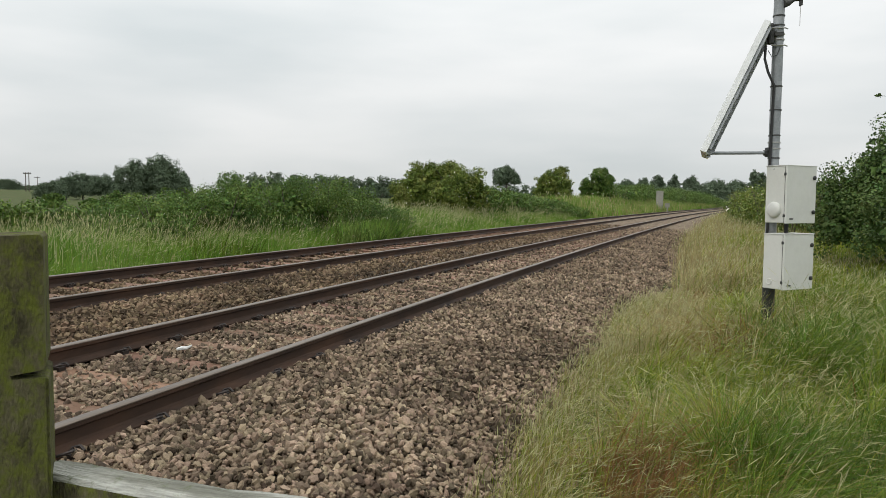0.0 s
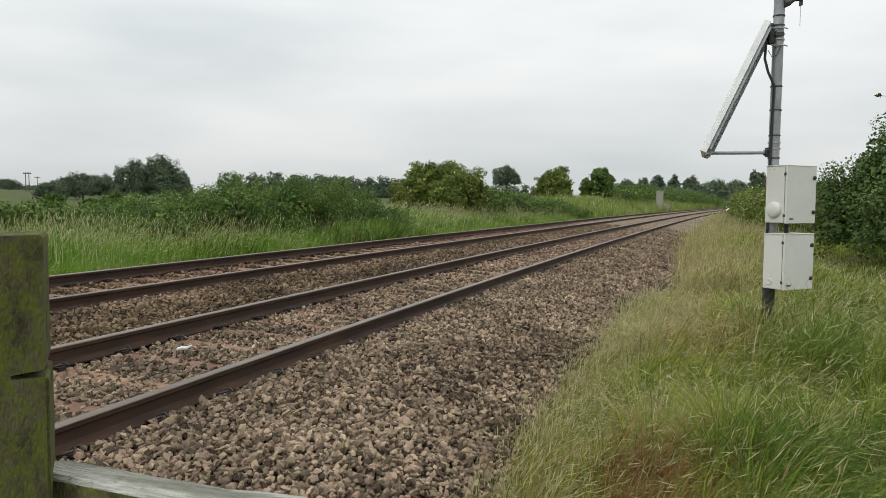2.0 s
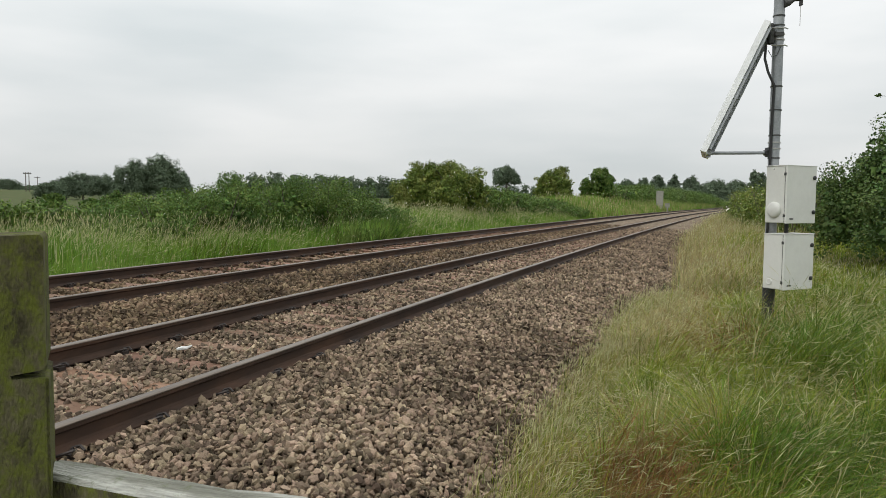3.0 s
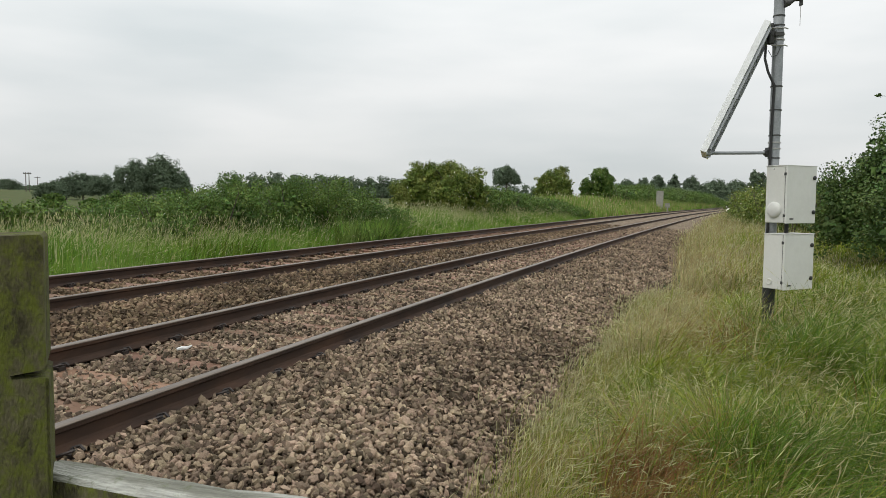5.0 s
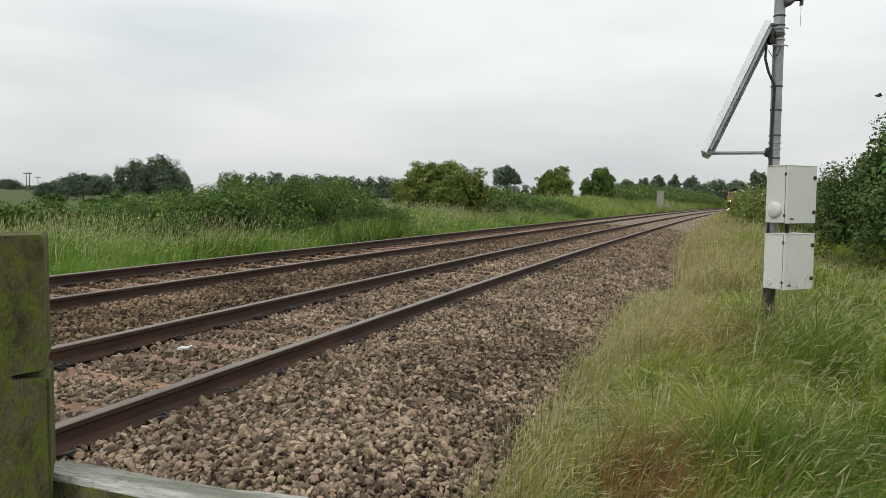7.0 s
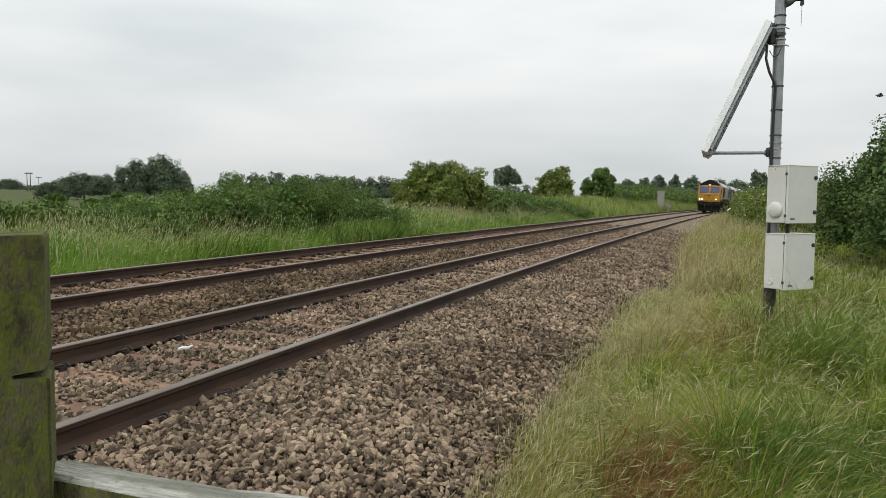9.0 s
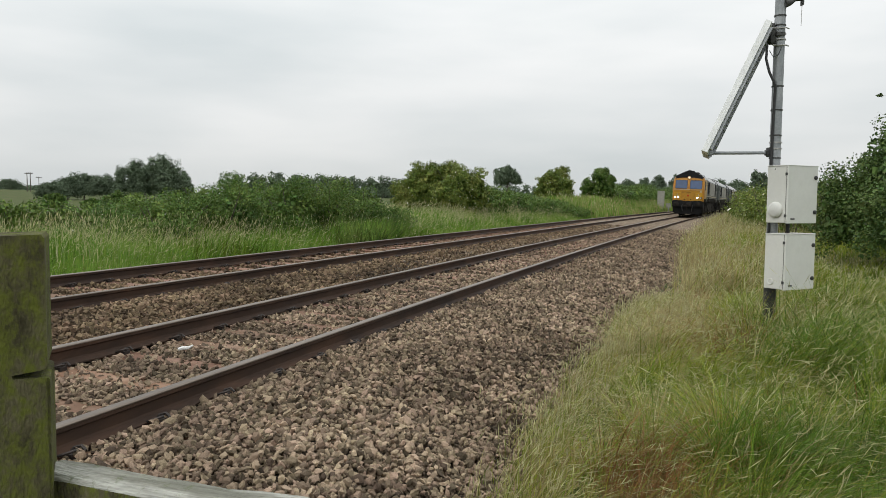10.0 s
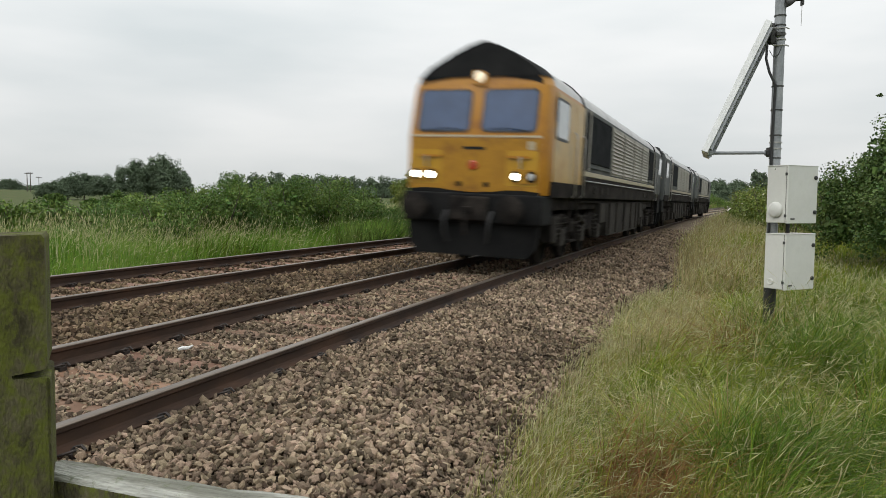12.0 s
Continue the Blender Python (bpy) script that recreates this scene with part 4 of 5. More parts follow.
def on_face(bm, outline, out=0.0, thick=0.02):
    """A plate on the raked front, from an outline in (x, z)."""
    lo = [bm.verts.new((x, FACE + rake(z) - out, z)) for x, z in outline]
    hi = [bm.verts.new((x, FACE + rake(z) - out + thick, z)) for x, z in outline]
    n = len(outline)
    bm.faces.new(lo[::-1])
    bm.faces.new(hi)
    for i in range(n):
        bm.faces.new((lo[i], lo[(i + 1) % n], hi[(i + 1) % n], hi[i]))
    bmesh.ops.recalc_face_normals(bm, faces=bm.faces)
    return bm


def rounded(x0, x1, z0, z1, r, steps=4):
    pts = []
    for cx, cz, a0 in ((x1 - r, z1 - r, 0), (x0 + r, z1 - r, 90), (x0 + r, z0 + r, 180), (x1 - r, z0 + r, 270)):
        for k in range(steps + 1):
            a = radians(a0 + 90 * k / steps)
            pts.append((cx + r * math.cos(a), cz + r * math.sin(a)))
    return pts


def cab(loco, at, lit, lead):
    """One driving cab with its front, lamps, buffers and coupling."""
    half = 1.31
    shell_paint, side_paint = (M_YELLOW, M_BUFF) if lead else (M_BODY, M_BODY)
    stations = [(FACE, 1.19, 1), (FACE + 0.035, 1.235, 1), (FACE + 0.12, 1.285, 1), (FACE + 0.30, half, 0.8), (FACE + 1.0, half, 0.2), (FACE + 3.0, half, 0)]
    c = part("cab", shell(stations, 1.3, 3.21), shell_paint, loco, "yellow and buff driving cab" if lead else "dark blue-grey driving cab", at, True)
    # the flanks of the cab: buff panels
    for w in (1, -1):
        f = bmesh.new()
        slab(f, [(FACE + 0.42, 1.57), (FACE + 2.98, 1.57), (FACE + 2.98, 3.12), (FACE + 0.62, 3.12), (FACE + 0.42, 2.3)], w * (half - 0.025), w * (half + 0.006), "x")
        part("cab_side", f, side_paint, c, "faded buff cab side" if lead else "")
        g = bmesh.new()
        win = [(FACE + 0.50 + y, z) for y, z in rounded(0, 1.02, 2.30, 3.04, 0.09)]
        slab(g, win, w * (half - 0.01), w * (half + 0.016), "x")
        fr = part("side_window_frame", g, M_RUBBER, c)
        g = bmesh.new()
        win = [(FACE + 0.55 + y, z) for y, z in rounded(0, 0.92, 2.35, 2.99, 0.07)]
        slab(g, win, w * half, w * (half + 0.021), "x")
        part("pane", g, M_SIDE_SKY, fr, "cab side window glass, sky reflection in its pale colour")
        # door with its recess and grab rails
        part("cab_door", solid(w * half - 0.02, w * half + 0.012, FACE + 2.2, FACE + 2.86, 1.59, 3.05, 0.008), side_paint, c, "buff cab door" if lead else "")
        for y in (2.12, 2.93):
            part("grab_rail", rod([(w * half, FACE + y, 1.3), (w * (half + 0.06), FACE + y, 1.36), (w * (half + 0.06), FACE + y, 2.5), (w * half, FACE + y, 2.56)], 0.016, 6), M_STEEL, c, "", None, True)
        part("door_steps", box(box(box(solid(w * 1.02, w * 1.28, FACE + 2.2, FACE + 2.86, 0.42, 0.46, 0.006), w * 1.06, w * 1.3, FACE + 2.2, FACE + 2.86, 0.78, 0.82), w * 1.25, w * 1.29, FACE + 2.18, FACE + 2.22, 0.42, 1.3), w * 1.25, w * 1.29, FACE + 2.84, FACE + 2.88, 0.42, 1.3), M_UNDER, c, "black footsteps under the cab door")
        part("cab_skirt", solid(w * (half - 0.03), w * (half + 0.010), FACE + 0.36, FACE + 2.99, 1.29, 1.565, 0.006), M_UNDER, c, "black skirt below the cab side")
        # windscreen: rubber, glass, wiper
        ws = rounded(0.10 if w > 0 else -1.10, 1.10 if w > 0 else -0.10, 2.37, 3.13, 0.10)
        fr = part("windscreen_frame", on_face(bmesh.new(), ws, 0.012, 0.05), M_RUBBER, c)
        ws = rounded(0.135 if w > 0 else -1.065, 1.065 if w > 0 else -0.135, 2.405, 3.095, 0.08)
        part("windscreen", on_face(bmesh.new(), ws, 0.017, 0.04), M_GLASS, fr, "windscreen glass, bluish sky reflection in its colour")
        part("wiper", rod([(w * 0.95, FACE + rake(2.40) - 0.04, 2.40), (w * 0.6, FACE + rake(2.44) - 0.035, 2.44), (w * 0.28, FACE + rake(2.43) - 0.03, 2.43)], 0.005, 5), M_BLACK, fr)
        # lamp cluster
        cl = part("lamp_housing", on_face(bmesh.new(), rounded(w * 0.92 - 0.26, w * 0.92 + 0.26, 1.50, 1.74, 0.11), 0.03, 0.06), M_NOSE if lead else M_BLACK, c, "lamp housing")
        for k, (dx, rr) in enumerate(((-0.135 * w, 0.062), (0.135 * w, 0.062))):
            part("lamp_rim", lathe(bmesh.new(), [(rr + 0.034, 0), (rr + 0.034, 0.012), (rr + 0.004, 0.022), (rr + 0.004, 0.0)], pose(w * 0.92 + dx, FACE - 0.028, 1.62, 90, 0, 0), 20), M_BLACK, cl, "black lamp rim", None, True)
            lm = bmesh.new()
            lathe(lm, [(rr, 0), (rr, 0.03), (rr * 0.85, 0.045), (0, 0.055)], pose(w * 0.92 + dx, FACE - 0.028, 1.62, 90, 0, 0), 20)
            bright = lit and (w < 0 or k == 0)
            part("headlight", lm, (M_LAMP if bright else M_LENS), cl, "lit white headlight" if bright else "unlit lamp lens", None, True)
        # marker bracket and its plate over the cluster
        part("lamp_bracket", on_face(bmesh.new(), [(w * 0.62, 1.93), (w * 1.02, 1.93), (w * 1.02, 1.97), (w * 0.62, 1.97)][::int(w)], 0.05, 0.05), M_YELLOW if lead else M_BLACK, c)
        part("multiple_socket", rod([(w * 0.86, FACE - 0.04, 1.95), (w * 0.86, FACE - 0.07, 1.86), (w * 0.86, FACE - 0.02, 1.76)], 0.024, 8), M_CREAM if lead else M_STEEL, c, "", None, True)
        # buffers
        b = bmesh.new()
        lathe(b, [(0.10, 0), (0.10, 0.16), (0.15, 0.17), (0.15, 0.2), (0.075, 0.21), (0.075, 0.46), (0.23, 0.47), (0.235, 0.49), (0.20, 0.51), (0, 0.525)], pose(w * 0.865, FACE - 0.08, 1.06, 90, 0, 0), 22)
        part("buffer", b, M_UNDER, c, "greasy black round buffer", None, True)
        pipe = rod([(w * 0.42, FACE - 0.12, 1.0), (w * 0.42, FACE - 0.24, 0.86), (w * 0.40, FACE - 0.24, 0.62), (w * 0.36, FACE - 0.16, 0.46)], 0.028, 7)
        part("brake_hose", pipe, M_RUBBER, c, "", None, True)
        # cheeks of the nose below the yellow
    arch = [(-1.20, 1.335), (-1.20, 1.36), (-0.95, 1.385), (-0.62, 1.385), (-0.38, 1.35), (0, 1.332), (0.38, 1.35), (0.62, 1.385), (0.95, 1.385), (1.20, 1.36), (1.20, 1.335)]
    part("bumper_fairing", on_face(bmesh.new(), arch + [(1.20, 1.30), (-1.20, 1.30)], 0.018, 0.06), M_BLACK, c)
    # nose plates and trim
    if lead:
        part("nose_panel", on_face(bmesh.new(), rounded(-1.17, 1.17, 1.35, 2.27, 0.06), 0.006, 0.03), M_NOSE, c, "grimy yellow nose panel")
        for w in (1, -1):
            part("lamp_panel", on_face(bmesh.new(), rounded(w * 0.88 - 0.28, w * 0.88 + 0.28, 1.46, 2.06, 0.03), 0.010, 0.03), M_PATCH, c, "brighter yellow panel round the lamps")
    part("waist_trim", on_face(bmesh.new(), [(-1.2, 2.285), (1.2, 2.285), (1.2, 2.32), (-1.2, 2.32)], 0.018, 0.05), M_CREAM, c, "pale waist strip")
    part("nameplate", on_face(bmesh.new(), [(-0.2, 2.07), (0.2, 2.07), (0.2, 2.12), (-0.2, 2.12)], 0.012, 0.03), M_DARK, c, "small dark plate")
    if lead:
        part("data_panel", on_face(bmesh.new(), rounded(0.96, 1.10, 2.08, 2.22, 0.02), 0.012, 0.03), M_CREAM, c, "small pale panel")
    part("badge", lathe(bmesh.new(), [(0.085, 0), (0.085, 0.02), (0.06, 0.03), (0, 0.032)], pose(0, FACE - 0.002, 1.80, 90, 0, 0), 18), M_RED, c, "round red badge")
    for x in (-0.25, 0.25):
        part("lifting_eye", lathe(bmesh.new(), [(0.05, 0), (0.05, 0.02), (0.0, 0.025)], pose(x, FACE - 0.002, 1.47, 90, 0, 0), 12), M_BLACK, c)
    part("top_lamp_housing", on_face(bmesh.new(), rounded(-0.135, 0.135, 3.20, 3.44, 0.05), 0.05, 0.09), M_YELLOW, c, "buff top lamp housing")
    part("top_lamp", lathe(bmesh.new(), [(0.095, 0), (0.095, 0.02), (0.06, 0.035), (0, 0.04)], pose(0, FACE + rake(3.33) - 0.045, 3.335, 80, 0, 0), 20), M_LAMP_DIM if lit else M_LENS, c, "round lamp above the windscreens", None, True)
    # roof of the cab: black visor in front, pale behind
    vis = [(FACE - 0.03, 1.19, 1), (FACE + 0.02, 1.25, 1), (FACE + 0.12, 1.30, 1), (FACE + 0.42, 1.325, 0.8)]
    part("visor", shell(vis, 3.34, 3.98), M_BLACK, c, "black roof front over the windscreens", None, True)
    arc = [(-1.12, 3.21), (-0.98, 3.26), (-0.5, 3.335), (0, 3.355), (0.5, 3.335), (0.98, 3.26), (1.12, 3.21), (1.13, 3.27), (1.0, 3.37), (-1.0, 3.37), (-1.13, 3.27)]
    part("visor_edge", on_face(bmesh.new(), arc, 0.012, 0.05), M_BLACK, c)
    part("upper_front", shell([(FACE, 1.19, 1), (FACE + 0.12, 1.285, 1), (FACE + 0.40, half, 0.8)], 3.19, 3.36), shell_paint, c, "", None, True)
    part("cab_roof", shell([(FACE + 0.38, half, 0.8), (FACE + 1.0, half, 0.2), (FACE + 3.0, half, 0)], 3.2, 3.98), M_ROOF, c, "pale grey cab roof", None, True)
    # buffer beam, skirt and deflector
    k = bmesh.new()
    box(k, -1.27, 1.27, FACE - 0.08, FACE + 0.7, 0.80, 1.31, 0.03)
    part("buffer_beam", k, M_BLACK, c, "sooty black buffer beam")
    sk = [(-1.22, 0.80), (-1.18, 0.40), (-1.02, 0.22), (1.02, 0.22), (1.18, 0.40), (1.22, 0.80)]
    part("obstacle_deflector", slab(bmesh.new(), sk, FACE + 0.02, FACE + 0.14), M_BLACK, c, "black obstacle deflector")
    hook = bmesh.new()
    box(hook, -0.05, 0.05, FACE - 0.34, FACE, 0.98, 1.08, 0.015)
    tube(hook, [(0, FACE - 0.30, 1.05), (0, FACE - 0.36, 0.9), (0, FACE - 0.34, 0.66), (0, FACE - 0.3, 0.6)], 0.03, 7)
    part("coupling", hook, M_UNDER, c, "black screw coupling")
    part("coupler_box", solid(-0.34, 0.34, FACE - 0.16, FACE - 0.08, 0.84, 1.26, 0.03), M_UNDER, c)
    return c


def wheel_mesh():
    bm = bmesh.new()
    lathe(bm, [(0.10, -0.09), (0.16, -0.07), (0.18, -0.03), (0.44, -0.045), (0.47, -0.07), (0.53, -0.065), (0.535, 0.055), (0.56, 0.06), (0.555, 0.08), (0.46, 0.08), (0.18, 0.03), (0.10, 0.05)], pose(0, 0, 0, 0, 90, 0), 28)
    return bm


def bogie(loco, y):
    at = pose(0, y, 0)
    f = bmesh.new()
    for w in (1, -1):
        out = [(-2.5, 0.62), (-2.3, 0.42), (-1.6, 0.40), (-1.2, 0.60), (-0.55, 0.60), (-0.4, 0.40), (0.4, 0.40), (0.55, 0.60), (1.2, 0.60), (1.6, 0.40), (2.3, 0.42), (2.5, 0.62), (2.5, 0.92), (1.4, 0.98), (0.9, 0.86), (-0.9, 0.86), (-1.4, 0.98), (-2.5, 0.92)]
        slab(f, out, w * 1.0, w * 1.14, "x")
    for q in (-2.3, -0.95, 0.95, 2.3):
        box(f, -1.0, 1.0, q - 0.12, q + 0.12, 0.5, 0.82)
    g = part("bogie_frame", f, M_UNDER, loco, "dusty black three-axle bogie", at)
    wheel, spring, axle_box, brake = None, None, None, None
    for q in (-1.95, 0.0, 1.95):
        part("axle", rod([(-0.8, q, 0.532), (0.8, q, 0.532)], 0.085, 10), M_UNDER, g, "", None, True)
        for w in (1, -1):
            m = pose(w * 0.755, q, 0.532, 0, 0, 0 if w < 0 else 180)
            if wheel is None:
                wheel = part("wheel", wheel_mesh(), M_UNDER, g, "dull steel wheel", m, True)
                axle_box = part("axle_box", solid(-0.02, 0.20, -0.17, 0.17, -0.16, 0.17, 0.03), M_TANK, g, "", pose(1.06, q, 0.53))
                s = bmesh.new()
                tube(s, [(0.08 * math.cos(a * 1.05), 0.08 * math.sin(a * 1.05), 0.02 * a / 1.2) for a in range(0, 26)], 0.017, 5)
                spring = part("spring", s, M_TANK, g, "", pose(1.16, q + 0.28, 0.52), True)
                again(spring, g, pose(1.16, q - 0.28, 0.52))
                brake = part("brake_block", solid(-0.05, 0.05, -0.05, 0.05, -0.2, 0.2, 0.02), M_UNDER, g, "", pose(0.76, q + 0.62, 0.55))
            else:
                again(wheel, g, m)
                if (q, w) != (-1.95, 1):
                    again(axle_box, g, pose(w * 1.06, q, 0.53, 0, 0, 0 if w > 0 else 180))
                    for e in (0.28, -0.28):
                        again(spring, g, pose(w * 1.16, q + e, 0.52))
                    again(brake, g, pose(w * 0.76, q + 0.62, 0.55))
    for w in (1, -1):
        part("sand_box", solid(w * 1.0, w * 1.24, -2.75, -2.45, 0.45, 0.95, 0.03), M_TANK, g)
        part("damper", rod([(w * 1.2, -0.5, 0.95), (w * 1.2, 0.5, 0.72)], [0.05, 0.035], 8), M_TANK, g, "", None, True)
    return g


def locomotive(label, lead):
    loco = tagged(new("locomotive"), label, "locomotive", "locomotives of the train")
    cab(loco, None, lead, lead)
    cab(loco, pose(0, 0, 0, 0, 0, 180), False, False)
    half = 1.29
    y0, y1 = FACE + 3.0, -(FACE + 3.0)
    part("body", shell([(y0, half, 0), (y1, half, 0)], 1.49, 3.21), M_BODY, loco, "dark blue-grey body side")
    part("roof", shell([(y0, half, 0), (y0 + 0.4, half, 0), (y1, half, 0)], 3.2, 3.98), M_ROOF, loco, "pale grey curved roof", None, True)
    for y in (y0, y1):
        part("roof_joint", shell([(y - 0.04, half + 0.045, 0), (y + 0.04, half + 0.045, 0)], 1.3, 3.98), M_BLACK, loco, "dark joint behind the cab")
    for w in (1, -1):
        part("solebar", solid(w * 1.2, w * 1.335, y0, y1, 1.30, 1.75, 0.01), M_UNDER, loco, "deep black solebar")
        part("stripe", solid(w * 1.29, w * 1.342, y0, y1, 1.76, 1.86, 0.008), M_CREAM, loco, "cream stripe along the solebar")
        part("handrail", rod([(w * 1.37, y0 + 0.2, 1.66), (w * 1.37, y1 - 0.2, 1.66)], 0.014, 6), M_STEEL, loco, "", None, True)
        # flat door bay, its recess shade put in as black, and dark intake panels behind each cab
        for a, b in ((3.75, 6.6), (15.35, 16.75)):
            p = part("intake_panel", solid(w * 1.27, w * 1.315, FACE + a, FACE + b, 2.06, 3.08, 0.02), M_DARK, loco, "black mesh intake panel")
            for z in (1.96, 3.08):
                part("panel_bar", solid(w * 1.28, w * 1.322, FACE + a - 0.05, FACE + b + 0.05, z, z + 0.055), M_BODY, p)
        part("side_door", solid(w * 1.27, w * 1.312, FACE + 3.1, FACE + 3.62, 1.9, 3.1, 0.01), M_DARK, loco, "side door behind the cab, recess shade in its black")
        for a in (3.06, 3.66, 16.85):
            part("pillar", solid(w * 1.27, w * 1.335, FACE + a - 0.03, FACE + a + 0.03, 1.88, 3.14, 0.008), M_LOUVRE, loco)
        slat = None
        for a in (6.85, 8.95, 11.05, 13.15):
            p = part("louvre_panel", solid(w * 1.27, w * 1.30, FACE + a, FACE + a + 1.95, 1.90, 3.12, 0.006), M_LOUVRE, loco, "panel of grey horizontal louvres")
            for k in range(12):
                m = pose(w * 1.305, FACE + a + 0.975, 1.99 + 0.093 * k, 0, -w * 32, 0)
                if slat is None:
                    slat = part("slat", solid(-0.006, 0.006, -0.93, 0.93, -0.04, 0.04), M_LOUVRE, p, "", m)
                else:
                    again(slat, p, m)
        # under the frame: tank, air reservoirs, boxes
        part("fuel_tank", slab(bmesh.new(), [(FACE + 6.9, 0.62), (FACE + 7.0, 0.36), (FACE + 13.2, 0.36), (FACE + 13.3, 0.62), (FACE + 13.3, 1.22), (FACE + 6.9, 1.22)], w * 0.2, w * 1.24, "x"), M_TANK, loco, "streaked grey fuel tank")
        for k, a in enumerate((7.2, 8.4, 9.9, 11.4, 12.6)):
            part("tank_rib", solid(w * 1.2, w * 1.27, FACE + a, FACE + a + 0.07, 0.40, 1.2), M_UNDER, loco)
        for k, (a, b, z0, z1) in enumerate(((5.7, 6.6, 0.72, 1.2), (13.5, 14.4, 0.72, 1.2))):
            part("battery_box", solid(w * 0.95, w * 1.28, FACE + a, FACE + b, z0, z1, 0.02), M_TANK, loco, "grey equipment box")
        for z in (1.08,):
            part("air_reservoir", rod([(w * 1.05, FACE + 14.6, z), (w * 1.05, FACE + 16.2, z)], 0.15, 12), M_TANK, loco, "", None, True)
        for a, b in ((4.3, 0.28), (5.2, 0.18), (6.1, 0.22), (13.8, 0.25), (14.9, 0.2)):
            part("valve_box", solid(w * 1.29, w * 1.36, FACE + a, FACE + a + b, 1.40, 1.56, 0.015), M_TANK, loco, "small grey valve box")
        part("underframe_pipe", rod([(w * 1.22, FACE + 3.4, 1.22), (w * 1.22, FACE + 16.6, 1.22)], 0.03, 6), M_UNDER, loco, "", None, True)
    part("underframe", solid(-1.15, 1.15, FACE + 0.6, -FACE - 0.6, 1.05, 1.31, 0.02), M_UNDER, loco, "black underframe")
    for a in (7.5, 10.1, 12.6):
        fan = part("roof_fan", lathe(bmesh.new(), [(0.42, 0), (0.42, 0.07), (0.38, 0.08), (0.36, 0.05), (0.0, 0.05)], pose(0, FACE + a, 3.86), 22), M_DARK, loco, "dark round roof fan")
    part("exhaust", solid(-0.4, 0.4, FACE + 5.0, FACE + 6.2, 3.9, 3.985, 0.02), M_BLACK, loco)
    horn = bmesh.new()
    lathe(horn, [(0.03, 0), (0.03, 0.2), (0.09, 0.36), (0.085, 0.37), (0, 0.3)], pose(0.25, FACE + 1.5, 3.88, 90, 0, 0), 12)
    part("horn", horn, M_BLACK, loco, "", None, True)
    bogie(loco, FACE + 3.75)
    bogie(loco, FACE + 16.45)
    return loco


LOCOS = [locomotive("yellow-fronted diesel locomotive leading with headlights lit", True),
         locomotive("dark blue-grey diesel locomotive coupled behind the leader", False)]
LOCOS.append(tagged(copy_thing(LOCOS[1], Matrix()), "dark blue-grey diesel locomotive at the tail of the train"))


# ---------------------------------------------------------------- lineside mast with boxes and solar panel
M_GALV = surf("galvanised_steel", [(0.20, 0.215, 0.225), (0.28, 0.295, 0.305), (0.34, 0.35, 0.36)], 5, 60, 0.5, 0.35, 0.1, 0.002)
M_BOX = surf("grey_white_enamel", [(0.56, 0.56, 0.52), (0.63, 0.63, 0.59), (0.50, 0.50, 0.45)], 1.6, 40, 0.42, bump=0.04, depth=0.001, stops=(0.25, 0.55, 0.85), grain=0.05)
M_SEAL = surf("dark_seal", [(0.03, 0.03, 0.03), (0.06, 0.06, 0.055)], 12, 80, 0.7, bump=0.1)
M_ALU = surf("anodised_aluminium", [(0.62, 0.63, 0.62), (0.72, 0.73, 0.72)], 4, 50, 0.45, 0.1, 0.03, 0.001, grain=0.06)
M_CELL = surf("solar_cells", [(0.012, 0.018, 0.045), (0.02, 0.03, 0.07)], 6, 20, 0.06, bump=0)
M_SHEET = surf("white_back_sheet", [(0.62, 0.62, 0.60), (0.72, 0.72, 0.70)], 3, 30, 0.6, bump=0.05)
M_CABLE = surf("black_cable", [(0.015, 0.015, 0.016), (0.03, 0.03, 0.03)], 20, 90, 0.55, bump=0.1)
M_CONC = surf("weathered_concrete", [(0.25, 0.24, 0.21), (0.36, 0.35, 0.31)], 5, 60, 0.9, bump=0.4, depth=0.005)

MAST_X, MAST_Y = 0.735, 8.66
MAST_Z = float(ground_z(np.float64(MAST_X), np.float64(MAST_Y)))


def mast_at(l, d, z, turn=0.0):
    """A pose beside the mast: l to the side, d behind, seen square from the camera's standing place; z over the rails."""
    a = radians(19.455)
    return pose(MAST_X + l * math.cos(a) - d * math.sin(a), MAST_Y + l * math.sin(a) + d * math.cos(a), z, 0, 0, 19.455 + turn)


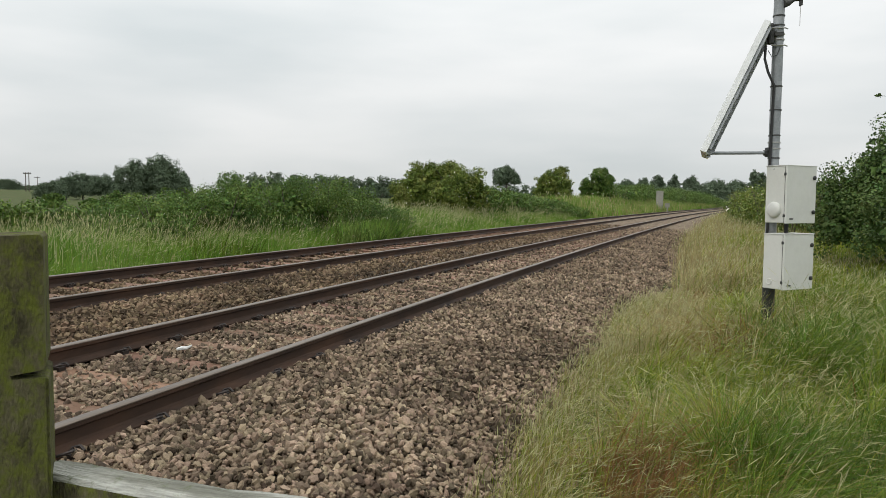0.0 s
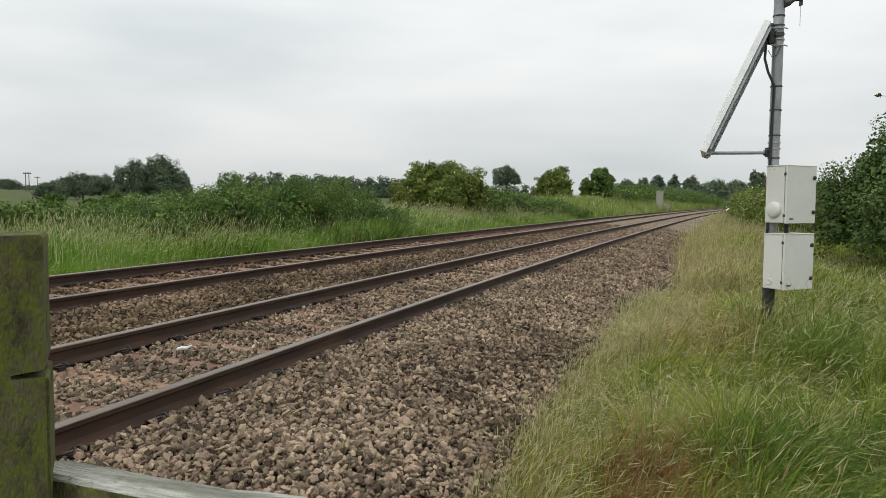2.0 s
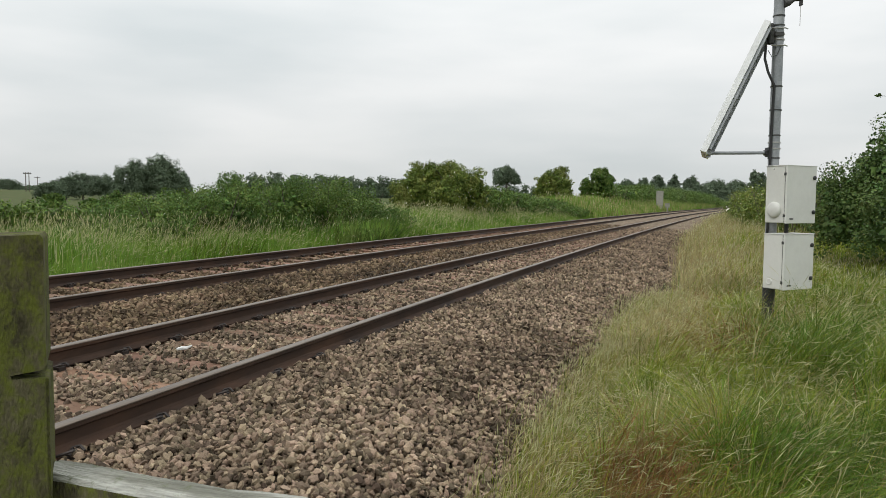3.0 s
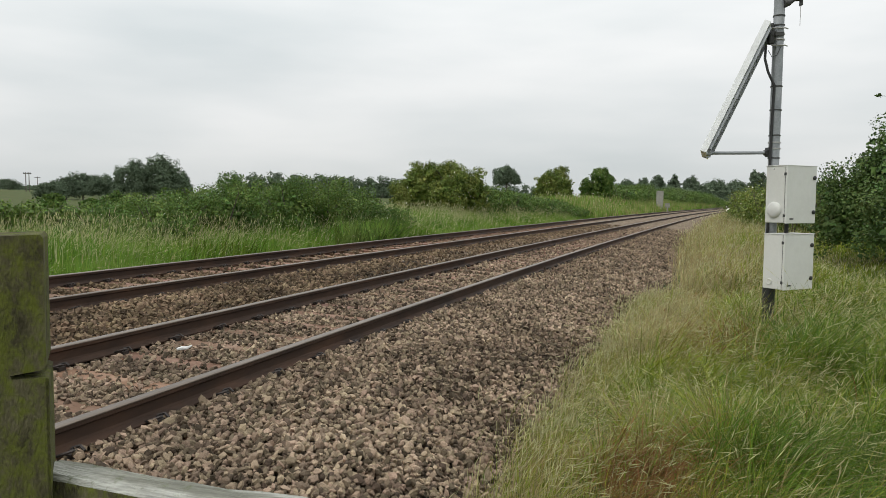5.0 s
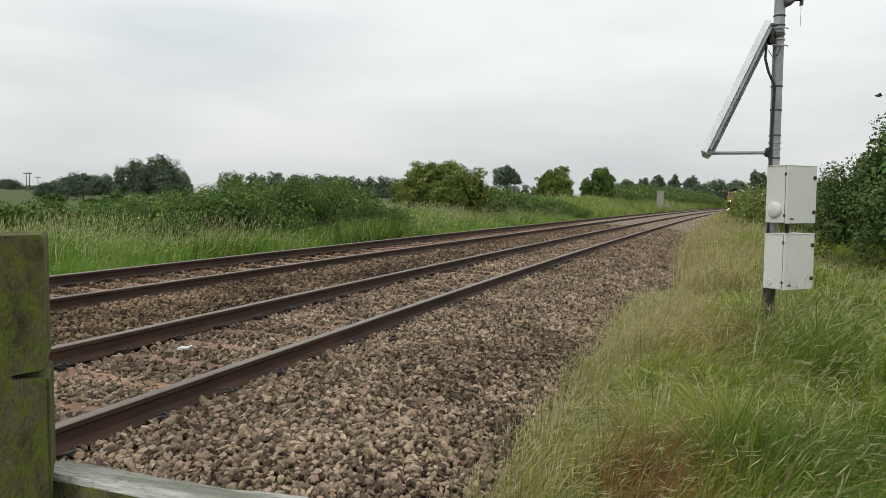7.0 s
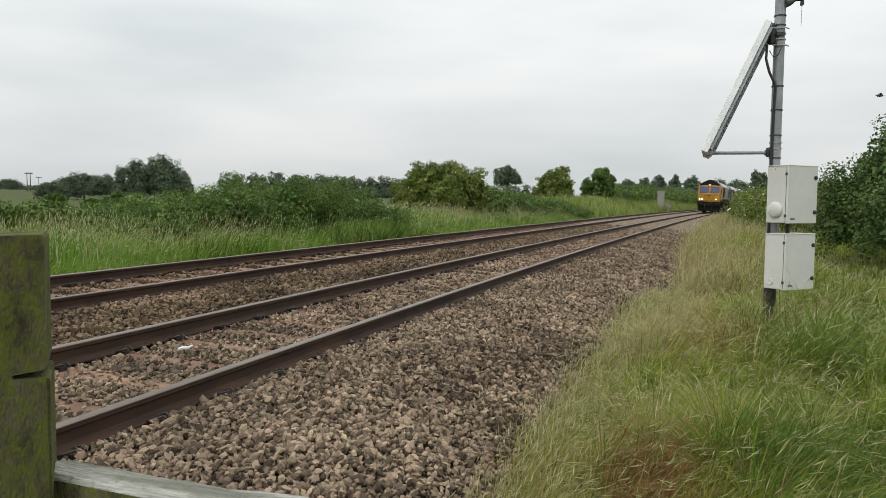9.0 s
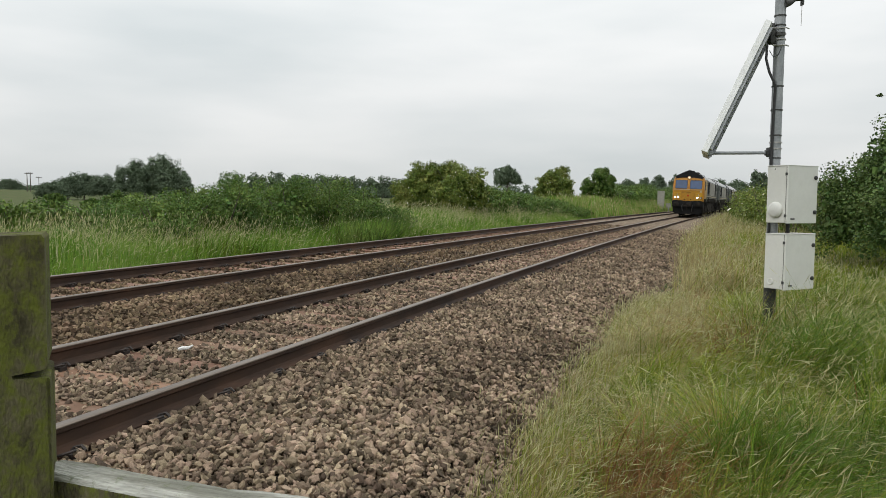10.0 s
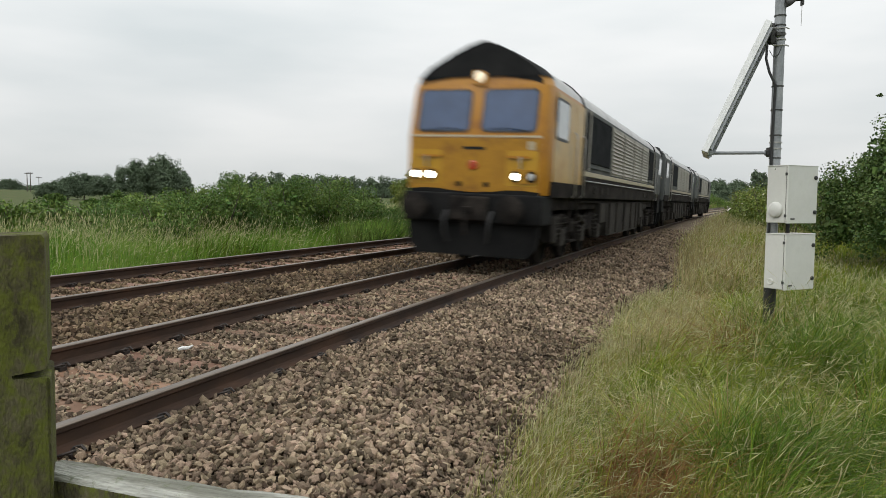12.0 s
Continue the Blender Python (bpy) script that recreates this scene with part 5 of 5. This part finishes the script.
def lineside_mast():
    t = tagged(new("lineside_mast"), "grey galvanised steel mast with a leaning solar panel", "mast")
    t.matrix_basis = mast_at(-0.03, 0, 0)
    part("pole", rod([(0, 0, MAST_Z - 0.3), (0, 0, 2.0), (0, 0, 4.6)], [0.058, 0.056, 0.053], 20), M_GALV, t, "", None, True)
    part("foot_plate", solid(-0.16, 0.16, -0.16, 0.16, MAST_Z - 0.05, MAST_Z + 0.02, 0.01), M_CONC, t)
    for z in (1.69, 1.93, 2.20, 2.45, 3.09, 3.19):
        part("strap", lathe(bmesh.new(), [(0.056, 0), (0.062, 0.002), (0.062, 0.014), (0.056, 0.016)], pose(0, 0, z), 20), M_SEAL, t, "dark strap", None, True)
    for z in (1.79, 1.855, 2.94, 3.0):
        part("band", lathe(bmesh.new(), [(0.056, 0), (0.066, 0.002), (0.066, 0.014), (0.056, 0.016)], pose(0, 0, z), 20), M_STEEL, t, "bright steel band", None, True)
    # black sleeve added to darken the pole's foot: shade, with black cables
    part("cable_duct", rod([(0, 0, MAST_Z - 0.1), (0, 0, 0.0), (0, 0, 0.33)], 0.064, 14), M_CABLE, t, "black sleeve for shade and cables round the mast's foot", None, True)
    # panel: seen along its edge, leaning out from the head of the mast
    foot, head = Vector((-0.770, 0.0, 1.735)), Vector((-0.138, 0.0, 3.10))
    along = (head - foot).normalized()
    across = Vector((0.52, 1.0, 0.0))
    across = (across - along * across.dot(along)).normalized()
    face = along.cross(across).normalized()
    if face.x > 0:
        face = -face
    m = Matrix((along, across, face)).transposed().to_4x4()
    m.translation = foot
    ln, half, th = (head - foot).length, 0.15, 0.066
    p = part("solar_panel", solid(0.02, ln - 0.02, -half + 0.02, half - 0.02, -0.008, 0.004), M_SHEET, t, "long solar panel leaning out from the mast", m)
    for a, b, c, d in ((0, ln, -half, -half + 0.022), (0, ln, half - 0.022, half), (0, 0.022, -half + 0.022, half - 0.022), (ln - 0.022, ln, -half + 0.022, half - 0.022)):
        part("frame_bar", solid(a, b, c, d, -th + 0.012, 0.012, 0.002), M_ALU, p, "pale aluminium frame")
    k = None
    for i in range(9):
        for j in range(3):
            q = pose(0.105 + i * (ln - 0.21) / 8, (j - 1) * 0.088, 0.0065)
            if k is None:
                k = part("cell", solid(-0.075, 0.075, -0.041, 0.041, -0.0015, 0.0015), M_CELL, p, "dark blue cell", q)
            else:
                again(k, p, q)
    part("junction_box", solid(ln - 0.32, ln - 0.18, -0.06, 0.06, -0.045, -0.008, 0.006), M_SEAL, p)
    for y in (-0.105, 0.105):
        part("bearer", solid(0.05, ln - 0.05, y - 0.02, y + 0.02, -0.085, -0.03, 0.003), M_GALV, p)
    # strut and brackets
    s = part("strut", rod([(-0.72, 0, 1.745), (-0.06, 0, 1.755)], 0.018, 10), M_GALV, t, "horizontal steel strut", None, True)
    part("strut_clamp", box(solid(-0.105, -0.05, -0.04, 0.04, 1.725, 1.785, 0.012), -0.075, -0.045, -0.05, 0.05, 1.71, 1.81), M_CABLE, t)
    part("hinge", box(solid(-0.735, -0.68, -0.05, 0.05, 1.72, 1.77, 0.01), -0.72, -0.69, -0.03, 0.03, 1.70, 1.72), M_GALV, t)
    part("head_bracket", box(box(solid(-0.11, -0.05, -0.04, 0.04, 2.90, 3.06, 0.015), -0.10, -0.06, -0.03, 0.03, 3.02, 3.12, 0.01), -0.06, 0.03, -0.07, 0.07, 2.98, 3.02), M_SEAL, t, "black tilting bracket")
    for z in (2.88, 3.06):
        part("u_bolt", rod([(-0.09, -0.05, z), (0.04, -0.072, z), (0.085, -0.03, z)], 0.007, 6), M_STEEL, t, "", None, True)
    part("cable", rod([(-0.14, -0.03, 2.88), (-0.155, -0.05, 2.74), (-0.12, -0.06, 2.60), (-0.05, -0.06, 2.46), (-0.05, -0.05, 2.35), (-0.056, -0.045, 2.0), (-0.058, -0.045, 1.55), (-0.058, -0.045, 0.5)], 0.014, 8), M_CABLE, t, "black cable strapped down the mast", None, True)
    part("thin_wire", rod([(-0.12, -0.04, 2.83), (-0.08, -0.05, 2.76), (-0.03, -0.05, 2.78), (0.0, -0.06, 2.86)], 0.004, 5), M_CABLE, t, "", None, True)
    # sensor arm at the head
    part("sensor_arm", rod([(0.03, -0.03, 3.32), (0.09, -0.03, 3.33), (0.14, -0.03, 3.36), (0.215, -0.03, 3.365)], [0.05, 0.03, 0.017, 0.014], 9), M_SEAL, t, "black sensor arm", None, True)
    part("sensor_plate", solid(0.205, 0.222, -0.06, 0.0, 3.30, 3.43, 0.004), M_SEAL, t)
    part("drop_wire", rod([(0.212, -0.03, 3.31), (0.211, -0.03, 3.09)], 0.003, 5), M_STEEL, t)
    return t


def control_box(label, z0, height, l, lamp):
    """A locked sheet-steel box on the back of the mast; its door looks away from the line."""
    w, d = 0.45, 0.25
    t = tagged(new("control_box"), label, "control box", "boxes on the mast")
    t.matrix_basis = mast_at(l, -0.376, z0, 27.0)
    # local x runs along the door, y from the door to the back; the near corner is the origin
    part("body", solid(0.0, w, 0.022, d, 0, height, 0.008), M_BOX, t, "", None)
    part("seal", solid(0.004, w - 0.004, 0.014, 0.022, 0.004, height - 0.004), M_SEAL, t)
    door = part("door", solid(-0.004, w + 0.004, -0.008, 0.014, -0.004, height + 0.004, 0.006), M_BOX, t, "plain pale door with two black locks")
    for z in (height * 0.80, height * 0.19):
        part("lock", lathe(bmesh.new(), [(0.022, 0), (0.022, 0.012), (0.013, 0.02), (0, 0.022)], pose(w - 0.035, -0.008, z, 90, 0, 0), 14), M_CABLE, door, "black quarter-turn lock", None, True)
    part("label_plate", solid(0.05, 0.11, -0.0105, -0.008, 0.035, 0.05), M_SEAL, door, "small dark label")
    for z in (0.06, height - 0.10):
        part("hinge", solid(-0.006, 0.012, 0.0, 0.03, z, z + 0.03, 0.003), M_SEAL, t)
    part("rain_lip", solid(-0.006, w + 0.006, -0.012, d + 0.004, height, height + 0.008, 0.003), M_BOX, t)
    if lamp:
        part("vent_dome", lathe(bmesh.new(), [(0.084, 0), (0.084, 0.012), (0.076, 0.026), (0.05, 0.036), (0, 0.04)], pose(0, 0.135, 0.135, 0, -90, 0), 26), M_BOX, t, "round white vent cover", None, True)
        part("screw", lathe(bmesh.new(), [(0.006, 0), (0.005, 0.004), (0, 0.005)], pose(0, 0.155, height - 0.03, 0, -90, 0), 8), M_SEAL, t)
    else:
        part("cable_gland", lathe(bmesh.new(), [(0.034, 0), (0.034, 0.008), (0.026, 0.012), (0.024, 0.008), (0, 0.008)], pose(0, 0.165, 0.075, 0, -90, 0), 18), M_BOX, t, "", None, True)
    part("bracket", solid(w * 0.5 - 0.16, w * 0.5 + 0.16, d, d + 0.03, 0.1, 0.14), M_GALV, t)
    part("bracket", solid(w * 0.5 - 0.16, w * 0.5 + 0.16, d, d + 0.03, height - 0.16, height - 0.12), M_GALV, t)
    return t


lineside_mast()
control_box("pale grey-white steel control box with a round vent on the mast", 1.01, 0.59, -0.055, True)
control_box("pale grey-white steel control box low on the mast above the grass", 0.315, 0.575, -0.055, False)
tagged(part("conduit", rod([(0, 0, 0.86), (0, 0, 1.04)], 0.022, 8), M_CABLE, None, "short black conduit between the boxes", mast_at(0.09, -0.1, 0), True), "", "conduit")


# ---------------------------------------------------------------- mossy timber fence in front of the camera
def timber(name, cols, moss):
    """Weathered wood: grey grain with moss over it."""
    m = surf(name, cols, 22, 240, 0.95, bump=1.0, depth=0.006, grain=0.55, spec=0.2, streak=(1, 1, 0.38) if moss != "rail" else (0.12, 1, 1))
    n, l = m.node_tree.nodes, m.node_tree.links
    co = n.new("ShaderNodeTexCoord")
    ns = n.new("ShaderNodeTexNoise")
    ns.inputs["Scale"].default_value, ns.inputs["Detail"].default_value = 42.0, 9
    ns.inputs["Roughness"].default_value = 0.7
    mp = n.new("ShaderNodeMapping")
    mp.inputs["Scale"].default_value = (1, 1, 0.65)
    l.new(co.outputs["Object"], mp.inputs[0])
    l.new(mp.outputs[0], ns.inputs["Vector"])
    rp = n.new("ShaderNodeValToRGB")
    rp.color_ramp.elements[0].position, rp.color_ramp.elements[1].position = (0.44, 0.60) if moss == "post" else (0.55, 0.72)
    l.new(ns.outputs["Fac"], rp.inputs[0])
    mix = n.new("ShaderNodeMix")
    mix.data_type = "RGBA"
    bsdf = n["Principled BSDF"]
    old = bsdf.inputs["Base Color"].links[0].from_socket
    l.new(rp.outputs[0], mix.inputs["Factor"])
    l.new(old, mix.inputs["A"])
    mix.inputs["B"].default_value = (0.105, 0.118, 0.022, 1) if moss == "post" else (0.11, 0.13, 0.06, 1)
    l.new(mix.outputs["Result"], bsdf.inputs["Base Color"])
    return m


M_POST = timber("mossy_post_wood", [(0.036, 0.032, 0.017), (0.08, 0.073, 0.038), (0.13, 0.118, 0.068)], "post")
M_FRAIL = timber("lichened_rail_wood", [(0.12, 0.12, 0.095), (0.21, 0.21, 0.175), (0.40, 0.40, 0.36)], "rail")


def fence():
    t = tagged(new("timber_fence"), "weathered timber fence with a mossy square post and a lichened rail", "fence")
    base = float(ground_z(np.float64(-1.0), np.float64(0.9)))
    # post: local origin at its near right arris
    bm = bmesh.new()
    top, cut = 1.149, 0.925
    pts = [(0.0, base - 0.3), (0.0, cut - 0.003), (-0.006, cut), (-0.05, cut + 0.001), (-0.052, cut + 0.007), (-0.006, cut + 0.013), (-0.003, cut + 0.018), (-0.003, top - 0.006), (-0.007, top), (-0.15, top - 0.004), (-0.155, top - 0.012), (-0.155, base - 0.3)]
    slab(bm, pts, 0.0, 0.14)
    bmesh.ops.bevel(bm, geom=[e for e in bm.edges if abs(e.verts[0].co.y - e.verts[1].co.y) < 1e-5 and e.verts[0].co.y < 0.01 and abs(e.verts[0].co.z - e.verts[1].co.z) > 0.2], offset=0.004, segments=2, affect="EDGES")
    part("post", bm, M_POST, t, "square mossy post with a split", pose(-0.957, 0.86, 0, 0, 0, 45))
    far = slab(bmesh.new(), [(0, base - 0.3), (0, top), (-0.15, top), (-0.15, base - 0.3)], 0.0, 0.14)
    part("post", far, M_POST, t, "square mossy post", pose(1.75, 0.85, 0))
    rail = bmesh.new()
    r = np.random.default_rng(5)
    n = 40
    rings = []
    for i in range(n + 1):
        x = -1.03 + 2.7 * i / n
        w = 0.003 * r.normal(size=8)
        prof = [(0.885 + w[0], 0.61), (0.955, 0.61), (0.957 + w[1], 0.741), (0.948, 0.7545 + w[2] * 0.6), (0.92, 0.757 + w[3] * 0.7), (0.897, 0.755 + w[4] * 0.7), (0.887 + w[5], 0.744)]
        rings.append([rail.verts.new((x, y, z)) for y, z in prof])
    for a, b in zip(rings, rings[1:]):
        for k in range(7):
            f = rail.faces.new((a[k], a[(k + 1) % 7], b[(k + 1) % 7], b[k]))
            f.material_index = 1 if k == 6 else 0
    rail.faces.new(rings[0][::-1])
    rail.faces.new(rings[-1])
    bmesh.ops.recalc_face_normals(rail, faces=rail.faces)
    part("rail", rail, M_FRAIL, t, "pale lichened top rail", None, True).data.materials.append(M_POST)
    part("lower_rail", solid(-1.03, 1.67, 0.89, 0.95, 0.10, 0.23, 0.006), M_FRAIL, t)
    return t


fence()


# a long shoot arching out from the hawthorn
shoot = tagged(new("hawthorn_shoot"), "thin arching hawthorn shoot with a tuft of leaves", "branch")
bm = tube(bmesh.new(), [(4.39, 16.98, 1.47), (3.98, 16.93, 2.87), (3.60, 16.83, 3.34), (3.24, 16.71, 3.37)], [0.014, 0.010, 0.006, 0.003], 5)
part("stem", bm, M_BARK, shoot, "", None, True)
tagged(leaves("spray", [((3.24, 16.71, 3.37), (0.11, 0.10, 0.03)), ((3.60, 16.83, 3.34), (0.12, 0.12, 0.06)), ((3.98, 16.93, 2.87), (0.2, 0.2, 0.22))], 80, 0.045, M_HAW, shoot, 91, tufts=4), kind="stuff")


# ---------------------------------------------------------------- small things by the near rail
M_PEG = surf("pale_pink_peg", [(0.42, 0.27, 0.22), (0.52, 0.36, 0.30)], 20, 90, 0.7, bump=0.1)
M_PAPER = surf("white_scrap", [(0.6, 0.6, 0.58), (0.72, 0.72, 0.70)], 10, 60, 0.8, bump=0.1)
peg = tagged(new("marker_peg"), "short pale wooden marker peg beside the near rail", "peg")
peg.matrix_basis = pose(-3.19, 7.55, -0.17)
part("stake", rod([(0, 0, -0.12), (0.004, 0, 0.02), (0.0, 0, 0.105)], [0.011, 0.011, 0.008], 7), M_PEG, peg, "", None, True)
scrap = bmesh.new()
tube(scrap, [(-0.05, -0.03, 0.0), (-0.02, 0.0, 0.008), (0.03, 0.01, 0.012), (0.055, 0.04, 0.03)], [0.012, 0.018, 0.014, 0.006], 6)
tagged(part("litter", scrap, M_PAPER, None, "crumpled white scrap of litter between the rails", pose(-4.17, 5.13, -0.085), True), "", "litter")


# ---------------------------------------------------------------- lineside cabinet and poles far away
def lineside_cabinet():
    x, y = -5.5, 104.0
    z = float(ground_z(np.float64(x), np.float64(y)))
    t = tagged(new("lineside_cabinet"), "pale grey lineside equipment cabinet beside the far track", "cabinet")
    t.matrix_basis = pose(x, y, z, 0, 0, 5)
    h = 2.85 - z
    part("cupboard", solid(-0.45, 0.45, -0.35, 0.35, h - 1.75, h - 0.06, 0.02), M_CONC, t)
    part("lid", solid(-0.5, 0.5, -0.4, 0.4, h - 0.06, h, 0.015), M_CONC, t)
    part("plinth", solid(-0.42, 0.42, -0.32, 0.32, -0.1, h - 1.75), M_CONC, t)
    part("door", solid(-0.38, 0.38, -0.365, -0.35, h - 1.68, h - 0.14, 0.004), M_CONC, t)
    return t


lineside_cabinet()


def sign_post(x, y, h):
    z = float(ground_z(np.float64(x), np.float64(y)))
    t = tagged(new("marker_post"), "short grey steel marker post beside the far track", "post")
    t.matrix_basis = pose(x, y, z)
    part("post", rod([(0, 0, -0.2), (0, 0, h)], 0.07, 8), M_GALV, t)
    part("plate", solid(-0.3, 0.3, -0.09, -0.07, h - 0.6, h, 0.01), M_CONC, t)
    return t


sign_post(-4.5, 104.5, 1.5)


def power_pole(deg, dist, top, twin):
    x, y = px_place(deg, dist)
    z = float(ground_z(np.float64(x), np.float64(y)))
    t = tagged(new("power_pole"), "dark wooden power pole with a crossarm on the skyline", "power pole", "power poles in the pasture")
    t.matrix_basis = pose(x, y, z, 0, 0, -deg)
    h = top - z
    for dx in ((-0.5, 0.5) if twin else (0,)):
        part("pole", rod([(dx, 0, -0.5), (dx, 0, h)], [0.17, 0.12], 8), M_BARK, t, "", None, True)
    part("crossarm", solid(-1.3, 1.3, -0.09, 0.09, h - 0.6, h - 0.4), M_BARK, t)
    for dx in (-1.1, 0, 1.1):
        part("insulator", lathe(bmesh.new(), [(0.08, 0), (0.12, 0.12), (0.06, 0.3), (0, 0.32)], pose(dx, 0, h - 0.4), 8), M_SEAL, t)
    return t


power_pole(-49.0, 300, 10.2, True)
power_pole(-48.4, 420, 11.7, False)


# ---------------------------------------------------------------- what moves
def motions():
    # the train runs at 27 m/s towards the camera on the nearer track
    for i, ob in enumerate(LOCOS):
        rows = []
        for k in range(49):
            t = 0.25 * k
            s = 12.2 + 27.0 * (12.0 - t) - FACE + 21.4 * i
            rows.append((t, line_pose(s)))
        walk(ob, rows)
    # wind rocks the near grass
    for i, ob in enumerate(SHEETS):
        rows = []
        for k in range(25):
            t = 0.5 * k
            a = 0.9 * math.sin(1.9 * t + 0.8 * i) + 0.6 * math.sin(3.1 * t + 1.7 * i)
            rows.append((t, FEET[i] @ pose(0, 0, 0, a, 0.7 * a, 0)))
        walk(ob, rows)


motions()
